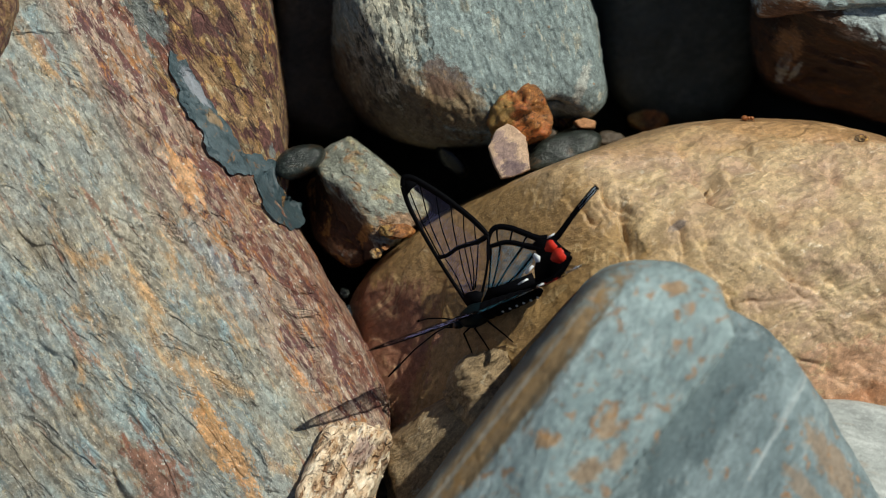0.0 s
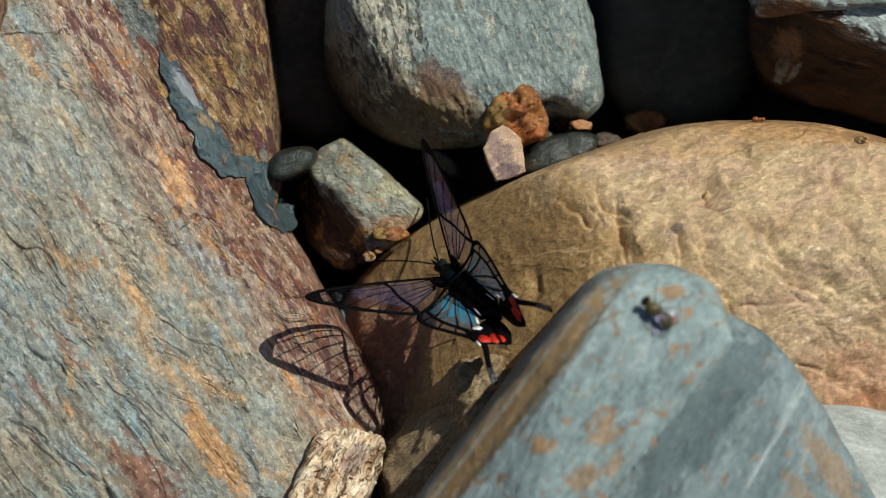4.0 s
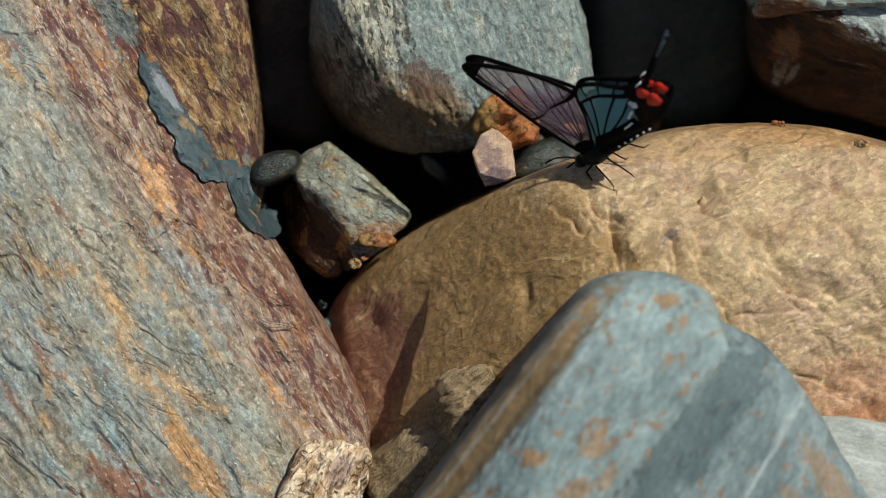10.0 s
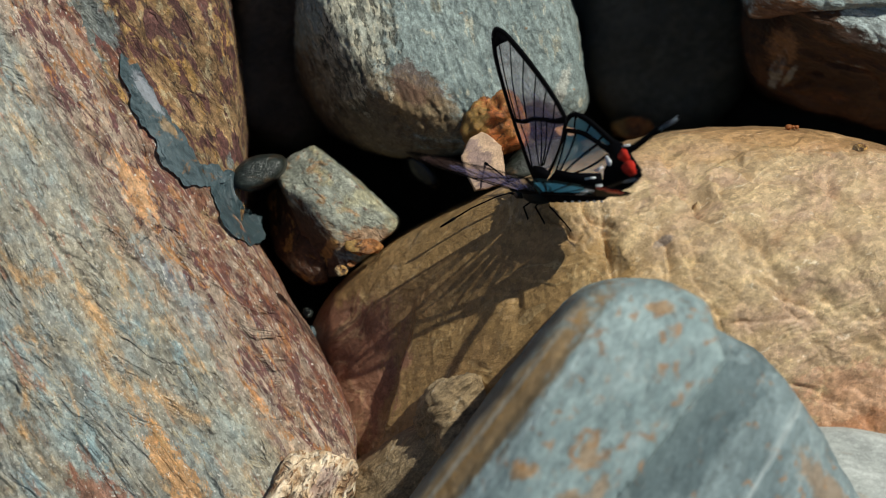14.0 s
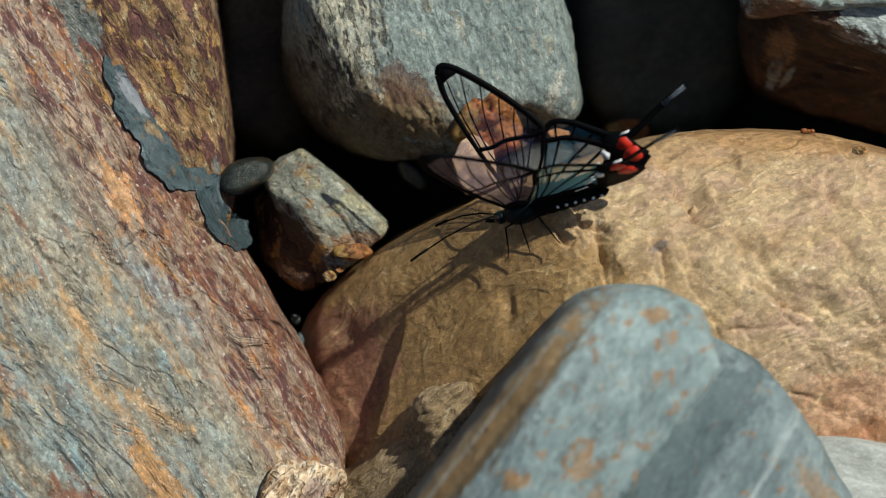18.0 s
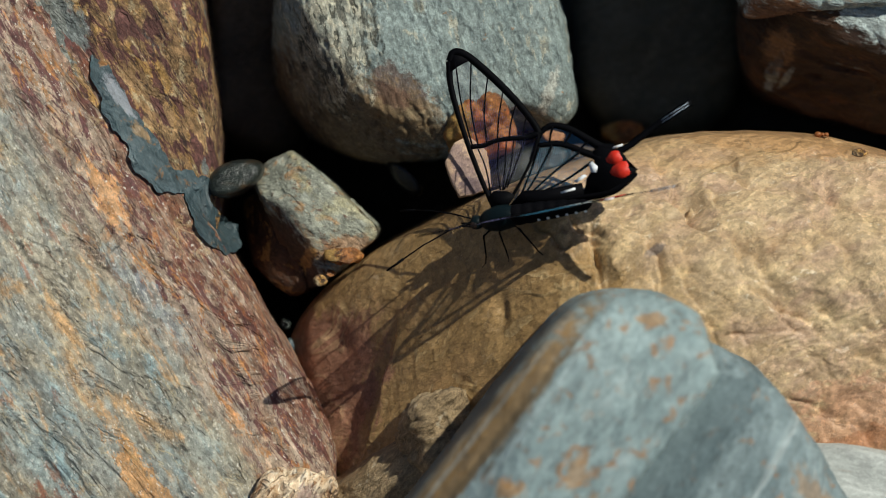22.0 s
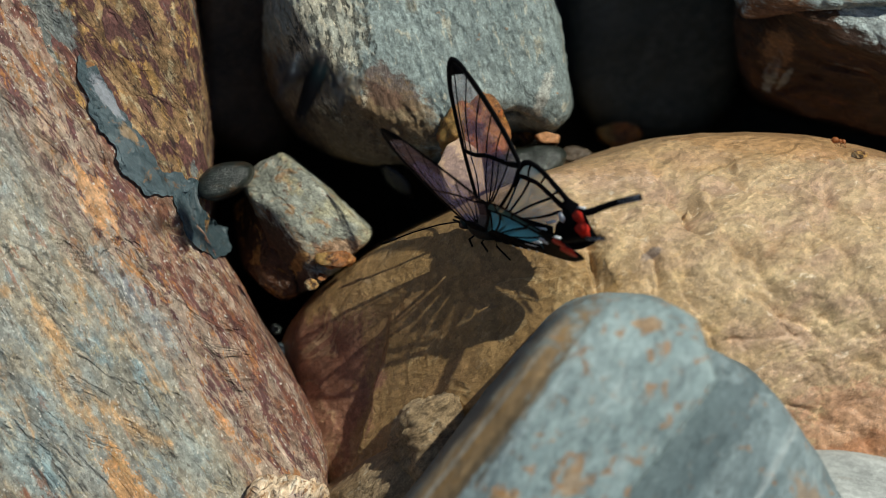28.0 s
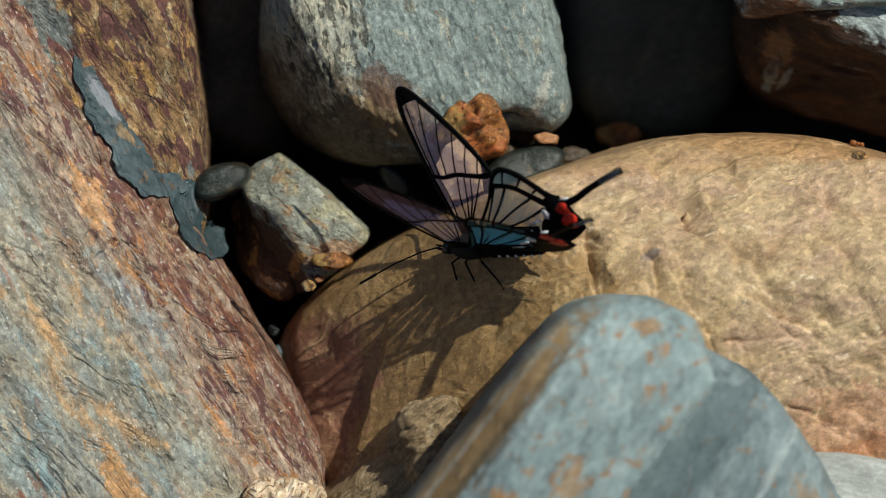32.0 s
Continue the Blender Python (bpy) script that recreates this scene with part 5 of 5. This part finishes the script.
def build_ant(label):
    ant = tagged(new("ant"), label, "ant")
    for name, x, r in (("head", 0.6, 0.27), ("thorax", 0.14, 0.24), ("abdomen", -0.46, 0.40)):
        bm = bmesh.new()
        blob(bm, (x, 0, 0), (r * 1.3, r, r), 10)
        part(name, bm, ant_mat, ant)
    for sd in (1, -1):
        for x in (0.45, 0.15, -0.15):
            bm = bmesh.new()
            rod(bm, [(x * 0.8, sd * 0.15, -0.1), (x * 1.4, sd * 0.5, 0.12), (x * 2.2, sd * 0.8, -0.55)], 0.06, 0.04)
            part("leg", bm, ant_mat, ant)
    return ant


butterfly, wings = build_butterfly("clearwing butterfly, black veins, red spots, perched on tan stone")
visitor = build_flyer("dark clear-winged insect flying over the stones")
fly = build_fly("small dark fly on the slate boulder")
ant = build_ant("tiny reddish ant on the tan boulder")

# seconds; place u, v, w in millimetres and turn in degrees along the camera's axes; left and right wing angle
PERCHED = [
    (0, 4.7, -9.4, -13, 62, 37, -155, 31, 57), (1, 7.3, -8.1, -11.1, 44, 53, -169, 50, 63), (2, 3.6, -6, -13, 36, 52, 164, 26, 63),
    (3, 1.5, -8.8, -13, 45, 56, 154, 18, 92), (3.5, 1.9, -6.8, -13, 23, 53, 153, 36, 60), (5.5, 5.4, 6.6, -13, -49, 28, 75, 57, 53),
    (6, 9, 10.4, -13, -57, 12, 56, 72, 45), (6.5, 14.9, 15.8, -12.3, -29, 24, 32, 62, 66), (6.8, 17, 15.9, -12.3, -67, -13, 13, 78, 42),
    (7, 19.1, 16, -12.3, -109, -53, 23, 94, 18), (7.5, 20.6, 16.2, -12, -100, -60, 0, 88, 0), (8, 23.4, 17, -11.3, -58, -58, -45, 92, 5),
    (9, 25.6, 16.1, -11.2, -104, -62, -10, 92, -17), (9.6, 25.7, 15.6, -9.7, 41, -66, -124, 63, 38), (9.8, 24.5, 15.1, -8.6, 60, -10, -143, 78, 65),
    (10, 23.3, 14.6, -7.4, 65, 47, -147, 94, 92), (11, 20.4, 10.1, -5, 65, 26, -154, 39, 83), (12, 18.2, 8.5, -5.6, 51, 25, -166, 61, 55),
    (13, 16.5, 7.1, -5.8, 78, 31, -159, 49, 90), (14, 16.8, 9.8, -6.5, 41, 46, -179, 63, 53), (14.5, 17.2, 8.4, -6.1, 55, 44, 177, 68, 77),
    (16.5, 15.8, 9.8, -7.4, 59, 40, 176, 61, 86), (17, 16.3, 8.9, -6.9, 50, 43, 178, 72, 72), (18, 15.7, 7.9, -6.4, 73, 24, -162, 44, 88),
    (19, 14.3, 6.4, -7, 67, 19, -158, 46, 78), (20, 13.8, 6, -5.7, 63, 8, -161, 33, 70), (21, 13.4, 6.8, -6.6, 61, 14, -165, 18, 42),
    (22, 13.6, 7.4, -7.1, 52, 21, -168, 36, 44), (23, 13, 7.6, -7.8, 57, 23, -172, 42, 58), (24, 13.1, 7.7, -7.8, 64, 26, -173, 54, 80),
    (25, 12.2, 5.1, -8, 67, 20, -157, 33, 59), (27.5, 12.3, 5.5, -9.1, 47, 45, 170, 37, 69), (28, 12.5, 6.6, -9.1, 19, 43, 165, 95, 48),
    (29, 11.7, 5.6, -9.6, 48, 43, 175, 28, 44), (30, 10.2, 3.9, -10.4, 60, 35, -174, 33, 59), (31, 10.2, 4.3, -10.4, 62, 36, -176, 37, 75),
    (32, 10.7, 4.3, -10.3, 44, 41, -178, 70, 69)]
# seconds; place; heading in degrees
VISITS = [
    (0, (-97.9, 64.1, 70), 0), (2.2, (-68.9, 43.3, 50), -30), (2.7, (-34.5, 22.8, 37), -20), (2.97, (-25.6, 11.2, 33), 10), (3.03, (-19.3, 6.9, 33), 10),
    (3.4, (-44.2, 54.3, 40), -60), (5.2, (-50.8, 56.9, 45), -100), (5.5, (-35.7, 41.2, 35), -60), (6, (-72.9, 65.8, 50), -20), (7.6, (-68.1, 53.5, 50), -10),
    (7.97, (-38.7, 17.6, 20), 10), (8.03, (-28.7, 15.3, 20), 15), (8.4, (-64.2, 53.0, 40), 60), (10, (-78.2, 56.5, 40), 20), (10.27, (-38.2, 24.1, 24), -60),
    (10.33, (-31.4, 18.1, 24), -60), (10.6, (-33.0, 56.5, 40), 0), (10.9, (-40.2, 100.8, 40), 0), (12, (-89.0, 69.6, 70), 60), (16.1, (-37.1, 48.6, 40), 0),
    (16.5, (-22.3, 23.8, 18), -40), (16.97, (-17.1, 11.2, 16), -20), (17.03, (-9.8, 6.8, 16), -25), (17.57, (-9.2, 8.7, 12), -80), (17.63, (-9.9, 3.7, 12), -80),
    (17.9, (-29.3, 53.0, 30), -40), (18.2, (-29.2, 98.6, 30), -40), (18.8, (-25.4, 98.5, 30), -30), (19.1, (-21.7, 50.0, 30), -20), (19.45, (-8.3, 30.6, 8), -20),
    (19.55, (-6.1, 26.3, 8), -20), (19.9, (6.9, 53.2, 20), 40), (20.3, (14.1, 98.7, 20), 40), (23.4, (-54.8, 96.5, 40), 30), (23.7, (-40.8, 54.9, 40), 20),
    (24, (-33.0, 31.6, 23), 0), (24.1, (-27.7, 28.6, 23), -40), (24.3, (-13.0, 52.1, 40), -20), (24.6, (0.9, 96.3, 40), -20), (26.9, (-46.5, 81.6, 50), 0),
    (27.2, (-33.0, 25.9, 40), 20), (27.5, (-12.4, 5.3, 12), -20), (27.8, (-9.0, 6.3, 10), 30), (27.97, (-9.3, 20.8, 8), 70), (28.03, (-6.5, 30.6, 8), 70),
    (28.4, (15.2, 52.6, 20), 20), (28.8, (42.4, 95.6, 40), 20), (30, (56.1, 143.3, 40), 25), (32, (69.8, 156.7, 40), 30)]
FLY_WAY = [(0, (152.7, 75, 90), 160), (0.9, (136.8, 67, 80), 170), (1.3, (23.2, -4.7, 27), 175), (2.0, (24.4, -5.7, 28.3), 170), (3.0, (27.8, -5.3, 27.8), 185), (3.5, (29.3, -7.1, 29.4), 140), (4.4, (30, -7.9, 29.9), 130),
           (4.8, (152.7, 59.1, 60), 60), (32, (176.7, 59.1, 50), 60)]
ANT_WAY = [(0, (43.5, 18.7, -18.5), 0), (9, (47.8, 18.7, -19.3), 0), (19, (53.5, 18.3, -19.5), 0), (23, (55.3, 18.1, -19.9), 0), (28, (57.2, 17.6, -19.9), -10), (32, (59.5, 17.3, -20.6), -10)]


def motions():
    walk(butterfly, [(t, VIEW_AXES @ pose(u / 1000, v / 1000, w / 1000, rx, ry, rz)) for t, u, v, w, rx, ry, rz, _, _ in PERCHED])
    for side, pair in wings.items():
        for k, wing in enumerate(pair):
            walk(wing, [(row[0], wing_pose(side, row[7] if side > 0 else row[8], 0.00025 * k)) for row in PERCHED])
    walk(visitor, [(t, VIEW_AXES @ pose(p[0] / 1000, p[1] / 1000, p[2] / 1000, 20, -20, turn)) for t, p, turn in VISITS])
    walk(fly, [(t, VIEW_AXES @ pose(p[0] / 1000, p[1] / 1000, p[2] / 1000, -20, 0, turn)) for t, p, turn in FLY_WAY])
    walk(ant, [(t, VIEW_AXES @ pose(p[0] / 1000, p[1] / 1000, p[2] / 1000, -75, 0, turn)) for t, p, turn in ANT_WAY])


motions()
